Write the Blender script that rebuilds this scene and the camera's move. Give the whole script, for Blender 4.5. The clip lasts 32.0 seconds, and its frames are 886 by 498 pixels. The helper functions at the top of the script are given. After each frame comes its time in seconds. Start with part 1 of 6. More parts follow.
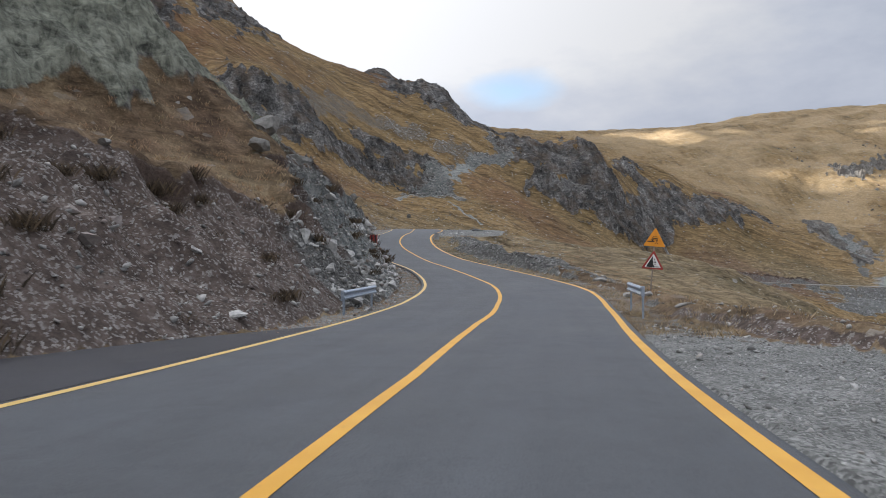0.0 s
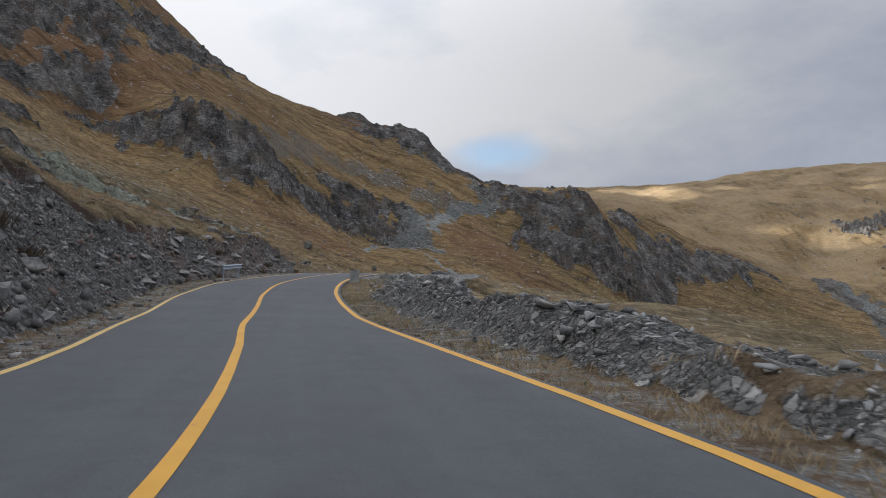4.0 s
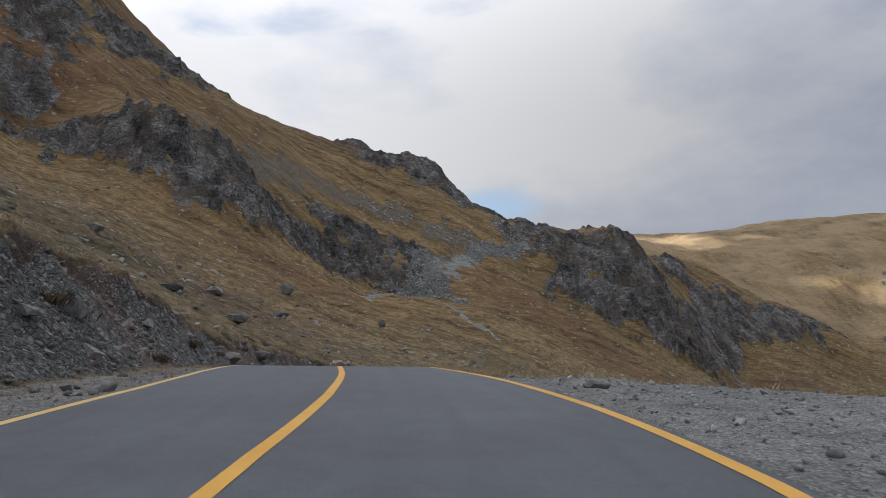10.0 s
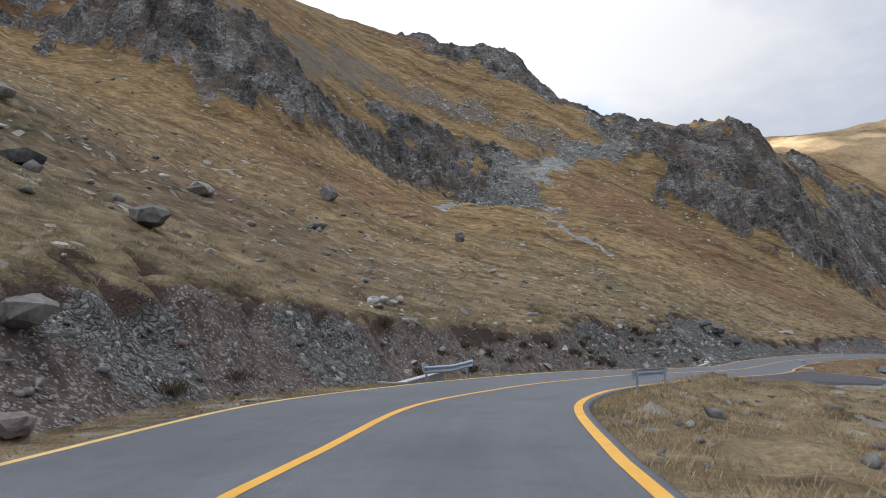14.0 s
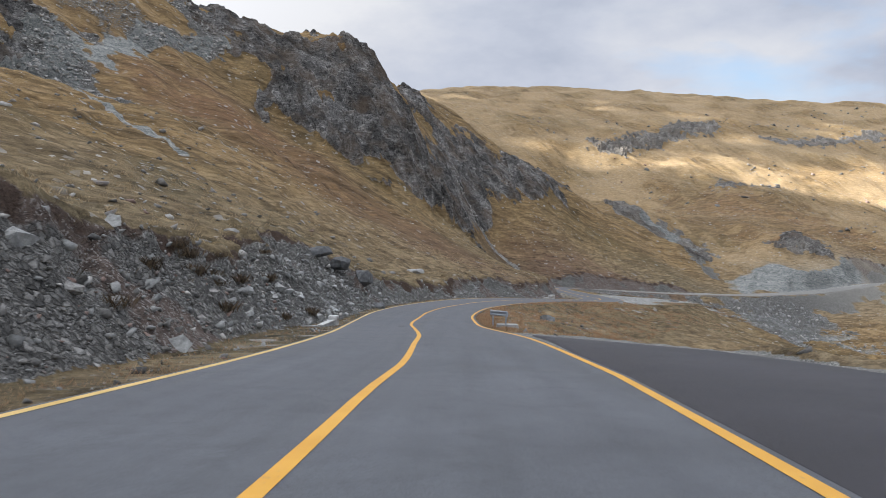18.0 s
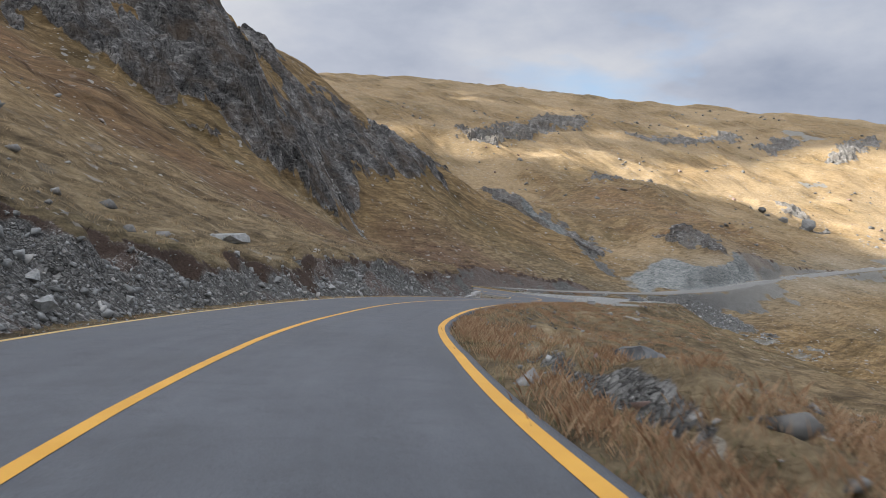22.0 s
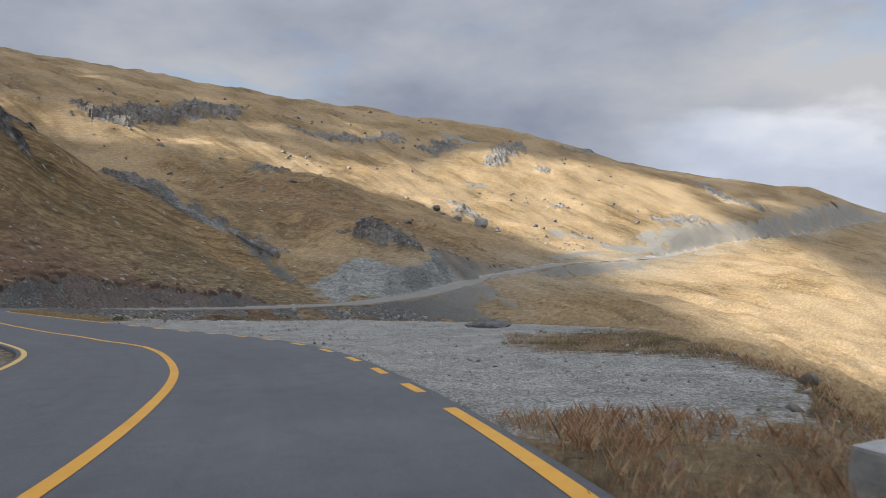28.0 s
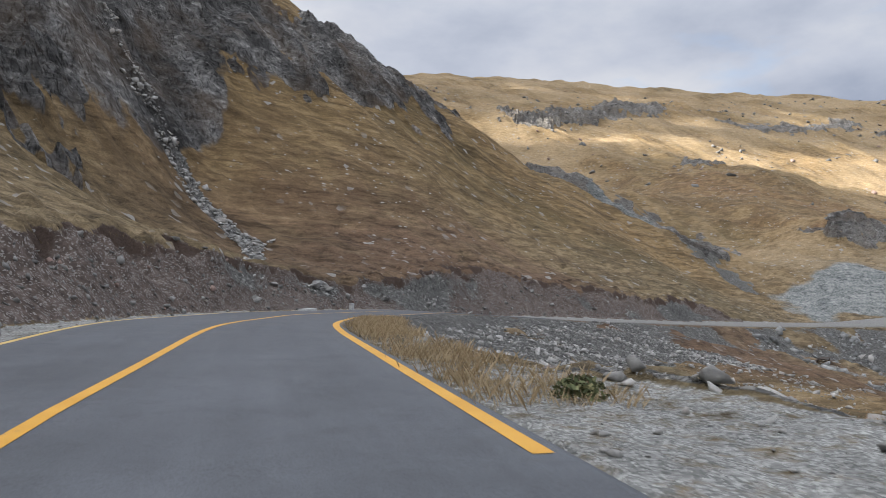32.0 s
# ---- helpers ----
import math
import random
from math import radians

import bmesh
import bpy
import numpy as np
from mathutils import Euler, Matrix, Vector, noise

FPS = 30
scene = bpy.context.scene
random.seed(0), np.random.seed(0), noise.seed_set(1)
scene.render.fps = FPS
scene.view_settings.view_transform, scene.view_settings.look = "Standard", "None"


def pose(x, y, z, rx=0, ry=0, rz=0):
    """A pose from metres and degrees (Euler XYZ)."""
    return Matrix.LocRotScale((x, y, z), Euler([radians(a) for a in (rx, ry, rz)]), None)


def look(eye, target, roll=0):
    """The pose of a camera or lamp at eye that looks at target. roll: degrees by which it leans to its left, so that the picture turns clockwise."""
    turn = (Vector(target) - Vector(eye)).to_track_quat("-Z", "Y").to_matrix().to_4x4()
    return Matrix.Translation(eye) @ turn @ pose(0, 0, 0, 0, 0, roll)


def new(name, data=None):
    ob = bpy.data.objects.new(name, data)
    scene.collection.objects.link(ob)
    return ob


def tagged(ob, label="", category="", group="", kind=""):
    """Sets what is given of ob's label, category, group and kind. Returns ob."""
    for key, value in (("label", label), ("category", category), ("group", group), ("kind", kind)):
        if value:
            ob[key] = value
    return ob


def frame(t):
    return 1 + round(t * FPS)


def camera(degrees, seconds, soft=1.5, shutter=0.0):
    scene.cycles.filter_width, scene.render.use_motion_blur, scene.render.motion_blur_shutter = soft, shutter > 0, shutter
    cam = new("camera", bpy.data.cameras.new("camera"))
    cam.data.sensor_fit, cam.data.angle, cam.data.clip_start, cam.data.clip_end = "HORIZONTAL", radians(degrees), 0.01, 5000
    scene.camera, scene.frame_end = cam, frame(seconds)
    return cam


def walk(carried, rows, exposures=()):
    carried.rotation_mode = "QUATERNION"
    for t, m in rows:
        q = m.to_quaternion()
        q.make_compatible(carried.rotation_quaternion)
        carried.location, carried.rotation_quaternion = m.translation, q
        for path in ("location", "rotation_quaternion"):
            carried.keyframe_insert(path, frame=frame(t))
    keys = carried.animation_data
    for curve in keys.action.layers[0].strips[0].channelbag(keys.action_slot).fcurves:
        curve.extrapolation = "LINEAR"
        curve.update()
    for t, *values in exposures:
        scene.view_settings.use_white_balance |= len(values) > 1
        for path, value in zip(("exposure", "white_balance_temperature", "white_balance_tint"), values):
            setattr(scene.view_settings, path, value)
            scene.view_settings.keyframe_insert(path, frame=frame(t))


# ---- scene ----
cam = camera(61.7, 32.0, soft=0.7, shutter=0.12)
METRES, EYE, TILT, LEAN, TURN = 362.0, 1.35, 0.0, 0.0, 0.0
ROWS = [
    (0.0, 0.0, 0.0, 0.0, 0.0, 0.0, -0.0),
    (0.5, 0.0018, 0.0153, -0.0006, -2.76, 0.02, -0.36),
    (1.0, 0.004, 0.031, -0.0012, -4.66, 0.07, -0.57),
    (1.5, 0.0065, 0.0458, -0.0016, -6.28, 0.14, -0.65),
    (2.0, 0.0085, 0.06, -0.002, -7.04, 0.31, -0.66),
    (2.5, 0.0103, 0.0737, -0.0022, -7.3, 0.52, -0.62),
    (3.0, 0.0115, 0.087, -0.0023, -6.04, 3.35, -0.26),
    (3.5, 0.012, 0.1008, -0.0021, -4.27, 4.25, -0.07),
    (4.0, 0.0116, 0.1153, -0.0019, -1.01, 4.73, -0.1),
    (4.5, 0.0103, 0.1296, -0.0017, 2.34, 5.18, -0.17),
    (6.5, -0.0018, 0.192, 0.0016, 11.43, 6.64, -1.08),
    (7.0, -0.0048, 0.2062, 0.0028, 11.61, 7.25, -0.77),
    (7.5, -0.0073, 0.22, 0.004, 11.29, 7.92, -0.61),
    (8.0, -0.008, 0.2309, 0.0051, 10.5, 8.61, -0.53),
    (8.5, -0.009, 0.2453, 0.0066, 7.13, 9.09, -0.19),
    (9.0, -0.0093, 0.2605, 0.0078, 2.4, 9.1, 0.16),
    (9.5, -0.0093, 0.2762, 0.0091, -0.08, 8.9, -0.18),
    (10.0, -0.0081, 0.2896, 0.0101, -1.35, 8.72, -0.62),
    (10.5, -0.0077, 0.3029, 0.011, -2.03, 8.41, -0.93),
    (11.0, -0.0076, 0.3149, 0.0118, -2.18, 7.93, -1.03),
    (11.5, -0.0087, 0.3305, 0.0125, 0.25, 7.15, -1.35),
    (12.0, -0.0096, 0.3446, 0.0129, 2.76, 6.35, -1.2),
    (12.5, -0.0116, 0.3609, 0.0133, 3.89, 5.64, -0.71),
    (13.0, -0.0129, 0.3745, 0.0134, 4.48, 4.78, 0.02),
    (13.5, -0.0141, 0.3886, 0.0131, 4.87, 3.78, 0.61),
    (15.5, -0.0151, 0.4456, 0.009, 0.84, -0.63, -1.49),
    (16.0, -0.0131, 0.4618, 0.0072, -4.05, -1.24, -1.81),
    (16.5, -0.0093, 0.4781, 0.0056, -10.42, -1.49, -2.11),
    (17.0, -0.0035, 0.4946, 0.004, -16.9, -1.31, -2.13),
    (17.5, 0.004, 0.5102, 0.0026, -22.83, -1.2, -1.94),
    (18.0, 0.0121, 0.5251, 0.0011, -25.47, -1.21, -1.52),
    (18.5, 0.02, 0.5399, -0.0005, -30.04, -1.07, -1.31),
    (19.0, 0.0283, 0.5559, -0.0022, -32.04, -0.93, -1.31),
    (19.5, 0.0363, 0.5717, -0.0039, -33.77, -0.79, -1.43),
    (20.0, 0.0445, 0.5886, -0.0056, -34.92, -0.88, -1.47),
    (20.5, 0.0523, 0.6059, -0.0074, -35.51, -0.88, -1.56),
    (21.0, 0.0598, 0.6229, -0.0092, -35.98, -0.91, -1.92),
    (21.5, 0.0682, 0.6408, -0.011, -36.3, -0.93, -2.04),
    (22.0, 0.0767, 0.6581, -0.0124, -36.64, -0.74, -2.0),
    (22.5, 0.0859, 0.6751, -0.0135, -37.24, -0.26, -2.07),
    (23.0, 0.0961, 0.6915, -0.0145, -39.62, 0.24, -2.07),
    (23.5, 0.1068, 0.7065, -0.0156, -42.93, 0.6, -2.01),
    (24.0, 0.1185, 0.7206, -0.0166, -46.21, 1.04, -1.87),
    (24.5, 0.1308, 0.7338, -0.0174, -50.29, 1.37, -1.52),
    (25.0, 0.144, 0.7459, -0.0183, -53.43, 1.42, -0.94),
    (25.5, 0.157, 0.757, -0.0193, -56.23, 1.38, -0.65),
    (26.0, 0.1697, 0.7672, -0.0204, -58.24, 1.26, -0.6),
    (26.5, 0.1831, 0.7773, -0.0215, -59.96, 1.15, -0.61),
    (28.5, 0.2308, 0.811, -0.0257, -62.97, 0.7, -0.05),
    (29.0, 0.2408, 0.8191, -0.0265, -62.01, 0.68, -0.14),
    (29.5, 0.251, 0.8284, -0.0273, -57.81, 0.79, -0.26),
    (30.0, 0.2601, 0.8386, -0.0281, -52.91, 0.91, -0.44),
    (30.5, 0.2688, 0.8501, -0.0287, -47.25, 1.0, -0.61),
    (31.0, 0.2759, 0.8617, -0.0295, -41.29, 1.03, -0.79),
    (31.5, 0.2819, 0.8746, -0.0302, -35.78, 1.11, -0.91),
    (32.0, 0.287, 0.8875, -0.0307, -31.75, 1.29, -1.0),
]
walk(cam, [(t, pose(0, 0, EYE, TILT, LEAN, TURN) @ pose(METRES * x, METRES * y, METRES * z, 90 + pitch, roll, yaw)) for t, x, y, z, yaw, pitch, roll in ROWS],
     [(0.0, 1.45), (2.0, 1.31), (4.0, 1.03), (6.5, 1.00), (8.5, 0.90), (11.0, 1.10), (13.0, 1.52), (16.0, 1.70), (18.0, 1.62), (21.0, 1.45), (23.0, 1.37), (26.0, 1.07), (29.0, 1.05), (32.0, 1.55)])

# ---- light ----
SUN_ELEV, SUN_AZ = radians(40), radians(300)   # azimuth clockwise from +y
SUN_DIR = Vector((math.sin(SUN_AZ) * math.cos(SUN_ELEV), math.cos(SUN_AZ) * math.cos(SUN_ELEV), math.sin(SUN_ELEV)))


def nd(nt, kind, **kw):
    n = nt.nodes.new(kind)
    for k, v in kw.items():
        if k in n.inputs:
            n.inputs[k].default_value = v
    return n


def build_world():
    w = bpy.data.worlds.new("sky")
    scene.world = w
    w.use_nodes = True
    nt = w.node_tree
    nt.nodes.clear()
    out = nt.nodes.new("ShaderNodeOutputWorld")
    sky = nt.nodes.new("ShaderNodeTexSky")
    sky.sky_type = "NISHITA"
    sky.sun_disc = False
    sky.sun_elevation, sky.sun_rotation = SUN_ELEV, SUN_AZ
    clear = nd(nt, "ShaderNodeBackground", Strength=0.07)
    nt.links.new(sky.outputs[0], clear.inputs[0])
    co = nt.nodes.new("ShaderNodeTexCoord")
    mp = nt.nodes.new("ShaderNodeMapping")
    mp.inputs["Scale"].default_value = (1.0, 1.0, 2.6)
    nt.links.new(co.outputs["Generated"], mp.inputs[0])
    cover = nd(nt, "ShaderNodeTexNoise", Scale=1.9, Detail=7.0, Roughness=0.52, Distortion=0.25)
    nt.links.new(mp.outputs[0], cover.inputs[0])
    r1 = nt.nodes.new("ShaderNodeValToRGB")
    r1.color_ramp.elements[0].position, r1.color_ramp.elements[1].position = 0.34, 0.47
    # a flat gap of blue over the notch in the ridge
    def reach(az, el, flat):
        """How far a direction lies from one that is named by degrees, with heights stretched."""
        at = nt.nodes.new("ShaderNodeVectorMath")
        at.operation = "SUBTRACT"
        at.inputs[1].default_value = Vector((math.sin(radians(az)), math.cos(radians(az)), math.tan(radians(el)))).normalized()
        nt.links.new(co.outputs["Generated"], at.inputs[0])
        wide = nt.nodes.new("ShaderNodeVectorMath")
        wide.operation = "MULTIPLY"
        wide.inputs[1].default_value = (1.0, 1.0, flat)
        nt.links.new(at.outputs[0], wide.inputs[0])
        far = nt.nodes.new("ShaderNodeVectorMath")
        far.operation = "LENGTH"
        nt.links.new(wide.outputs[0], far.inputs[0])
        return far.outputs["Value"]

    def span(value, lo, hi, to_lo, to_hi):
        n = nt.nodes.new("ShaderNodeMapRange")
        n.interpolation_type = "SMOOTHSTEP"
        for k, v in (("From Min", lo), ("From Max", hi), ("To Min", to_lo), ("To Max", to_hi)):
            n.inputs[k].default_value = v
        nt.links.new(value, n.inputs[0])
        return n.outputs[0]

    def times(a, b):
        n = nt.nodes.new("ShaderNodeMath")
        n.operation = "MULTIPLY"
        nt.links.new(a, n.inputs[0])
        nt.links.new(b, n.inputs[1])
        return n.outputs[0]
    hole = nt.nodes.new("ShaderNodeMath")
    nt.links.new(span(reach(5.5, 12.0, 2.2), 0.0, 0.12, -0.135, 0.06), hole.inputs[0])
    nt.links.new(span(reach(100, 30, 1.0), 0.2, 0.7, -0.07, 0.0), hole.inputs[1])
    thin = nt.nodes.new("ShaderNodeMath")
    nt.links.new(cover.outputs[0], thin.inputs[0])
    nt.links.new(hole.outputs[0], thin.inputs[1])
    nt.links.new(thin.outputs[0], r1.inputs[0])
    shade = nd(nt, "ShaderNodeTexNoise", Scale=2.0, Detail=8.0, Roughness=0.55)
    off = nt.nodes.new("ShaderNodeMapping")
    off.inputs["Location"].default_value = (3.1, 1.7, 0.4)
    off.inputs["Scale"].default_value = (1.0, 1.0, 2.2)
    nt.links.new(co.outputs["Generated"], off.inputs[0])
    nt.links.new(off.outputs[0], shade.inputs[0])
    r2 = nt.nodes.new("ShaderNodeValToRGB")
    e = r2.color_ramp.elements
    mid = e.new(0.46)
    mid.color = (0.66, 0.71, 0.83, 1)
    e[0].position, e[0].color = 0.30, (0.42, 0.48, 0.62, 1)
    e[2].position, e[2].color = 0.62, (0.92, 0.935, 0.98, 1)
    # heavier cloud to the east, thinner to the west
    east = nt.nodes.new("ShaderNodeVectorMath")
    east.operation = "DOT_PRODUCT"
    east.inputs[1].default_value = (math.sin(radians(80)), math.cos(radians(80)), 0)
    nt.links.new(co.outputs["Generated"], east.inputs[0])
    bias = nt.nodes.new("ShaderNodeMapRange")
    for k, v in (("From Min", -0.1), ("From Max", 0.85), ("To Min", 0.10), ("To Max", -0.04)):
        bias.inputs[k].default_value = v
    nt.links.new(east.outputs["Value"], bias.inputs[0])
    dense = nt.nodes.new("ShaderNodeMath")
    nt.links.new(shade.outputs[0], dense.inputs[0])
    nt.links.new(bias.outputs[0], dense.inputs[1])
    nt.links.new(dense.outputs[0], r2.inputs[0])
    cloud = nd(nt, "ShaderNodeBackground", Strength=0.8)
    nt.links.new(r2.outputs[0], cloud.inputs[0])
    # an overcast sky is brighter overhead than at the horizon
    sep = nt.nodes.new("ShaderNodeSeparateXYZ")
    nt.links.new(co.outputs["Generated"], sep.inputs[0])
    up = span(sep.outputs[2], 0.30, 0.85, 0.31, 0.66)
    # the sun stands behind thin cloud in the north-west, and the cloud glows round it
    glow = nt.nodes.new("ShaderNodeVectorMath")
    glow.operation = "DOT_PRODUCT"
    glow.inputs[1].default_value = SUN_DIR
    nt.links.new(co.outputs["Generated"], glow.inputs[0])
    up = times(up, span(glow.outputs["Value"], 0.25, 0.82, 0.92, 1.5))
    up = times(up, span(glow.outputs["Value"], 0.80, 0.98, 1.0, 3.2))
    # a bank of white cumulus low in the east
    puff = nt.nodes.new("ShaderNodeMath")
    nt.links.new(reach(90, 6.5, 2.0), puff.inputs[0])
    nt.links.new(span(cover.outputs[0], 0.35, 0.65, 0.13, -0.10), puff.inputs[1])
    up = times(up, span(puff.outputs[0], 0.05, 0.17, 1.55, 1.0))
    nt.links.new(up, cloud.inputs[1])
    mix = nt.nodes.new("ShaderNodeMixShader")
    nt.links.new(r1.outputs[0], mix.inputs[0])
    nt.links.new(clear.outputs[0], mix.inputs[1])
    nt.links.new(cloud.outputs[0], mix.inputs[2])
    nt.links.new(mix.outputs[0], out.inputs[0])


build_world()
sun = new("sun", bpy.data.lights.new("sun", "SUN"))
sun.data.energy, sun.data.angle, sun.data.color = 4.7, radians(0.6), (1.0, 0.93, 0.82)
sun.matrix_world = look(SUN_DIR * 300, (0, 0, 0))

# ---- materials ----
def rgb(c):
    return (*c, 1.0)


class Mat:
    """A small builder of node materials, all in object space metres."""

    def __init__(self, name, rough=0.8, metal=0.0, spec=0.3):
        self.m = bpy.data.materials.new(name)
        self.m.use_nodes = True
        self.nt = self.m.node_tree
        self.b = self.nt.nodes["Principled BSDF"]
        self.b.inputs["Roughness"].default_value = rough
        self.b.inputs["Metallic"].default_value = metal
        self.b.inputs["Specular IOR Level"].default_value = spec
        self.co = self.nt.nodes.new("ShaderNodeTexCoord").outputs["Object"]

    def link(self, a, b):
        self.nt.links.new(a, b)

    def warp(self, scale, turn=(0, 0, 0)):
        n = self.nt.nodes.new("ShaderNodeMapping")
        n.inputs["Scale"].default_value = scale
        n.inputs["Rotation"].default_value = turn
        self.link(self.co, n.inputs[0])
        return n.outputs[0]

    def noise(self, scale, detail=4.0, rough=0.55, co=None, dist=0.0):
        n = nd(self.nt, "ShaderNodeTexNoise", Scale=scale, Detail=detail, Roughness=rough, Distortion=dist)
        self.link(co or self.co, n.inputs[0])
        return n.outputs[0]

    def cells(self, scale, feature="F1", rand=1.0, co=None, out="Distance"):
        n = self.nt.nodes.new("ShaderNodeTexVoronoi")
        n.feature = feature
        n.inputs["Scale"].default_value = scale
        n.inputs["Randomness"].default_value = rand
        self.link(co or self.co, n.inputs[0])
        return n.outputs[out]

    def attr(self, name):
        n = self.nt.nodes.new("ShaderNodeAttribute")
        n.attribute_name = name
        return n.outputs["Fac"]

    def rand(self):
        return self.nt.nodes.new("ShaderNodeObjectInfo").outputs["Random"]

    def island(self):
        return self.nt.nodes.new("ShaderNodeNewGeometry").outputs["Random Per Island"]

    def ramp(self, fac, stops):
        n = self.nt.nodes.new("ShaderNodeValToRGB")
        e = n.color_ramp.elements
        while len(e) < len(stops):
            e.new(0.5)
        for k, (p, c) in enumerate(stops):
            e[k].position = p
            e[k].color = rgb(c) if isinstance(c, tuple) else (c, c, c, 1)
        self.link(fac, n.inputs[0])
        return n.outputs[0]

    def mix(self, fac, a, b, mode="MIX"):
        n = self.nt.nodes.new("ShaderNodeMix")
        n.data_type, n.blend_type = "RGBA", mode
        for sock, v in ((n.inputs[0], fac), (n.inputs[6], a), (n.inputs[7], b)):
            if isinstance(v, tuple):
                sock.default_value = rgb(v)
            elif isinstance(v, (int, float)):
                sock.default_value = v
            else:
                self.link(v, sock)
        return n.outputs[2]

    def math(self, op, a, b=0.0, clamp=False):
        n = self.nt.nodes.new("ShaderNodeMath")
        n.operation, n.use_clamp = op, clamp
        for k, v in enumerate((a, b)):
            if isinstance(v, (int, float)):
                n.inputs[k].default_value = v
            else:
                self.link(v, n.inputs[k])
        return n.outputs[0]

    def color(self, c):
        if isinstance(c, tuple):
            self.b.inputs["Base Color"].default_value = rgb(c)
        else:
            self.link(c, self.b.inputs["Base Color"])
        return self

    def roughness(self, r):
        self.link(r, self.b.inputs["Roughness"])
        return self

    def bump(self, height, dist=0.02, strength=1.0):
        n = self.nt.nodes.new("ShaderNodeBump")
        n.inputs["Distance"].default_value = dist
        n.inputs["Strength"].default_value = strength
        self.link(height, n.inputs["Height"])
        self.link(n.outputs[0], self.b.inputs["Normal"])
        return self


def make_ground():
    k = Mat("hillside", 0.95, 0, 0.12)
    mid = k.noise(0.13, 6, 0.6)
    fine = k.noise(2.2, 9, 0.72)
    tuft = k.noise(9.0, 5, 0.72)
    streak = k.noise(0.9, 9, 0.72, k.warp((0.35, 1.0, 1.6), (0, 0, 0.7)), 0.4)
    grass = k.ramp(streak, [(0.28, (0.118, 0.086, 0.048)), (0.45, (0.250, 0.182, 0.098)), (0.58, (0.360, 0.270, 0.150)), (0.74, (0.490, 0.390, 0.245))])
    rusty = k.ramp(fine, [(0.3, (0.118, 0.069, 0.045)), (0.7, (0.272, 0.166, 0.106))])
    grass = k.mix(k.ramp(k.math("ADD", k.attr("rust"), k.math("MULTIPLY", k.math("SUBTRACT", mid, 0.5), 1.2)), [(0.40, 0.0), (0.85, 0.75)]), grass, rusty)
    green = k.ramp(fine, [(0.3, (0.060, 0.056, 0.030)), (0.7, (0.165, 0.145, 0.075))])
    grass = k.mix(k.math("MULTIPLY", k.attr("green"), k.ramp(mid, [(0.38, 0.1), (0.62, 0.9)])), grass, green)
    # worn lines that run down the slope, and narrow treads along it
    runs = k.mix(k.attr("far_side"), k.noise(0.45, 6, 0.62, k.warp((0.10, 1.0, 0.10), (0, 0, 0.75)), 0.25), k.noise(0.22, 6, 0.62, k.warp((1.0, 0.10, 0.10)), 0.3))
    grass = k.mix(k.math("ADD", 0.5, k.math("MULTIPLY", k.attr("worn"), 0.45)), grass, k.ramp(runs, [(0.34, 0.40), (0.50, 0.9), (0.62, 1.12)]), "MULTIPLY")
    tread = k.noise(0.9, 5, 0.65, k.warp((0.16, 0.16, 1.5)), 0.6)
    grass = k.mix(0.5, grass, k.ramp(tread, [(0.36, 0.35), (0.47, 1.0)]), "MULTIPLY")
    # hollows between the hummocks: their shadow is put into the grass colour
    hollow_shade = k.noise(0.75, 9, 0.72, k.warp((0.7, 0.7, 1.7)), 0.3)
    grass = k.mix(k.math("SUBTRACT", 0.7, k.math("MULTIPLY", k.attr("worn"), 0.5)), grass, k.ramp(hollow_shade, [(0.38, 0.20), (0.49, 0.85), (0.60, 1.15)]), "MULTIPLY")
    # far slope grass paler, part of its sunlight put into the colour
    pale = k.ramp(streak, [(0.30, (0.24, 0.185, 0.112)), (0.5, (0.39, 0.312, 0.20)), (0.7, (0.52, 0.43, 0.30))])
    grass = k.mix(k.math("MULTIPLY", k.attr("far_side"), k.ramp(k.noise(0.02, 4, 0.6), [(0.40, 0.15), (0.58, 0.85)])), grass, pale)
    # low spots between tufts darkened in the colour as well
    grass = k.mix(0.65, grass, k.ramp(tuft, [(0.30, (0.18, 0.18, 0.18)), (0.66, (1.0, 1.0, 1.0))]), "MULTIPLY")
    grass = k.mix(1.0, grass, k.mix(k.attr("worn"), (0.84, 0.87, 0.96), (0.92, 0.86, 0.80)), "MULTIPLY")
    fleck = k.cells(2.6, "F1", 1.0, k.warp((1.0, 1.0, 2.0)), "Color")
    grass = k.mix(k.math("MULTIPLY", k.ramp(fleck, [(0.90, 0.0), (0.92, 0.9)]), k.ramp(k.noise(0.05, 5, 0.65), [(0.42, 0.0), (0.56, 1.0)])), grass, (0.34, 0.335, 0.315))
    stony = k.cells(1.1, "F1", 1.0, None, "Color")
    grass = k.mix(k.math("MULTIPLY", k.ramp(stony, [(0.84, 0.0), (0.86, 0.85)]), k.ramp(mid, [(0.48, 0.0), (0.6, 1.0)])), grass, (0.26, 0.255, 0.245))
    tilt = k.warp((1.0, 1.0, 2.4), (0.55, 0.25, 0.5))
    strata = k.noise(0.5, 9, 0.72, tilt, 0.9)
    joint = k.noise(1.7, 6, 0.7, k.warp((1.6, 1.6, 0.45), (0.2, 0.1, 0.3)), 0.5)
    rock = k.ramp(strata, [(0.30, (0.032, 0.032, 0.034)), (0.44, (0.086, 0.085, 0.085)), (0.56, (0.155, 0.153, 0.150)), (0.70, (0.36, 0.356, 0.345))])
    # lit and shaded planes of the crags, painted as broad rock tones
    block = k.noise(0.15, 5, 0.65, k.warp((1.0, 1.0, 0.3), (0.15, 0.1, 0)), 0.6)
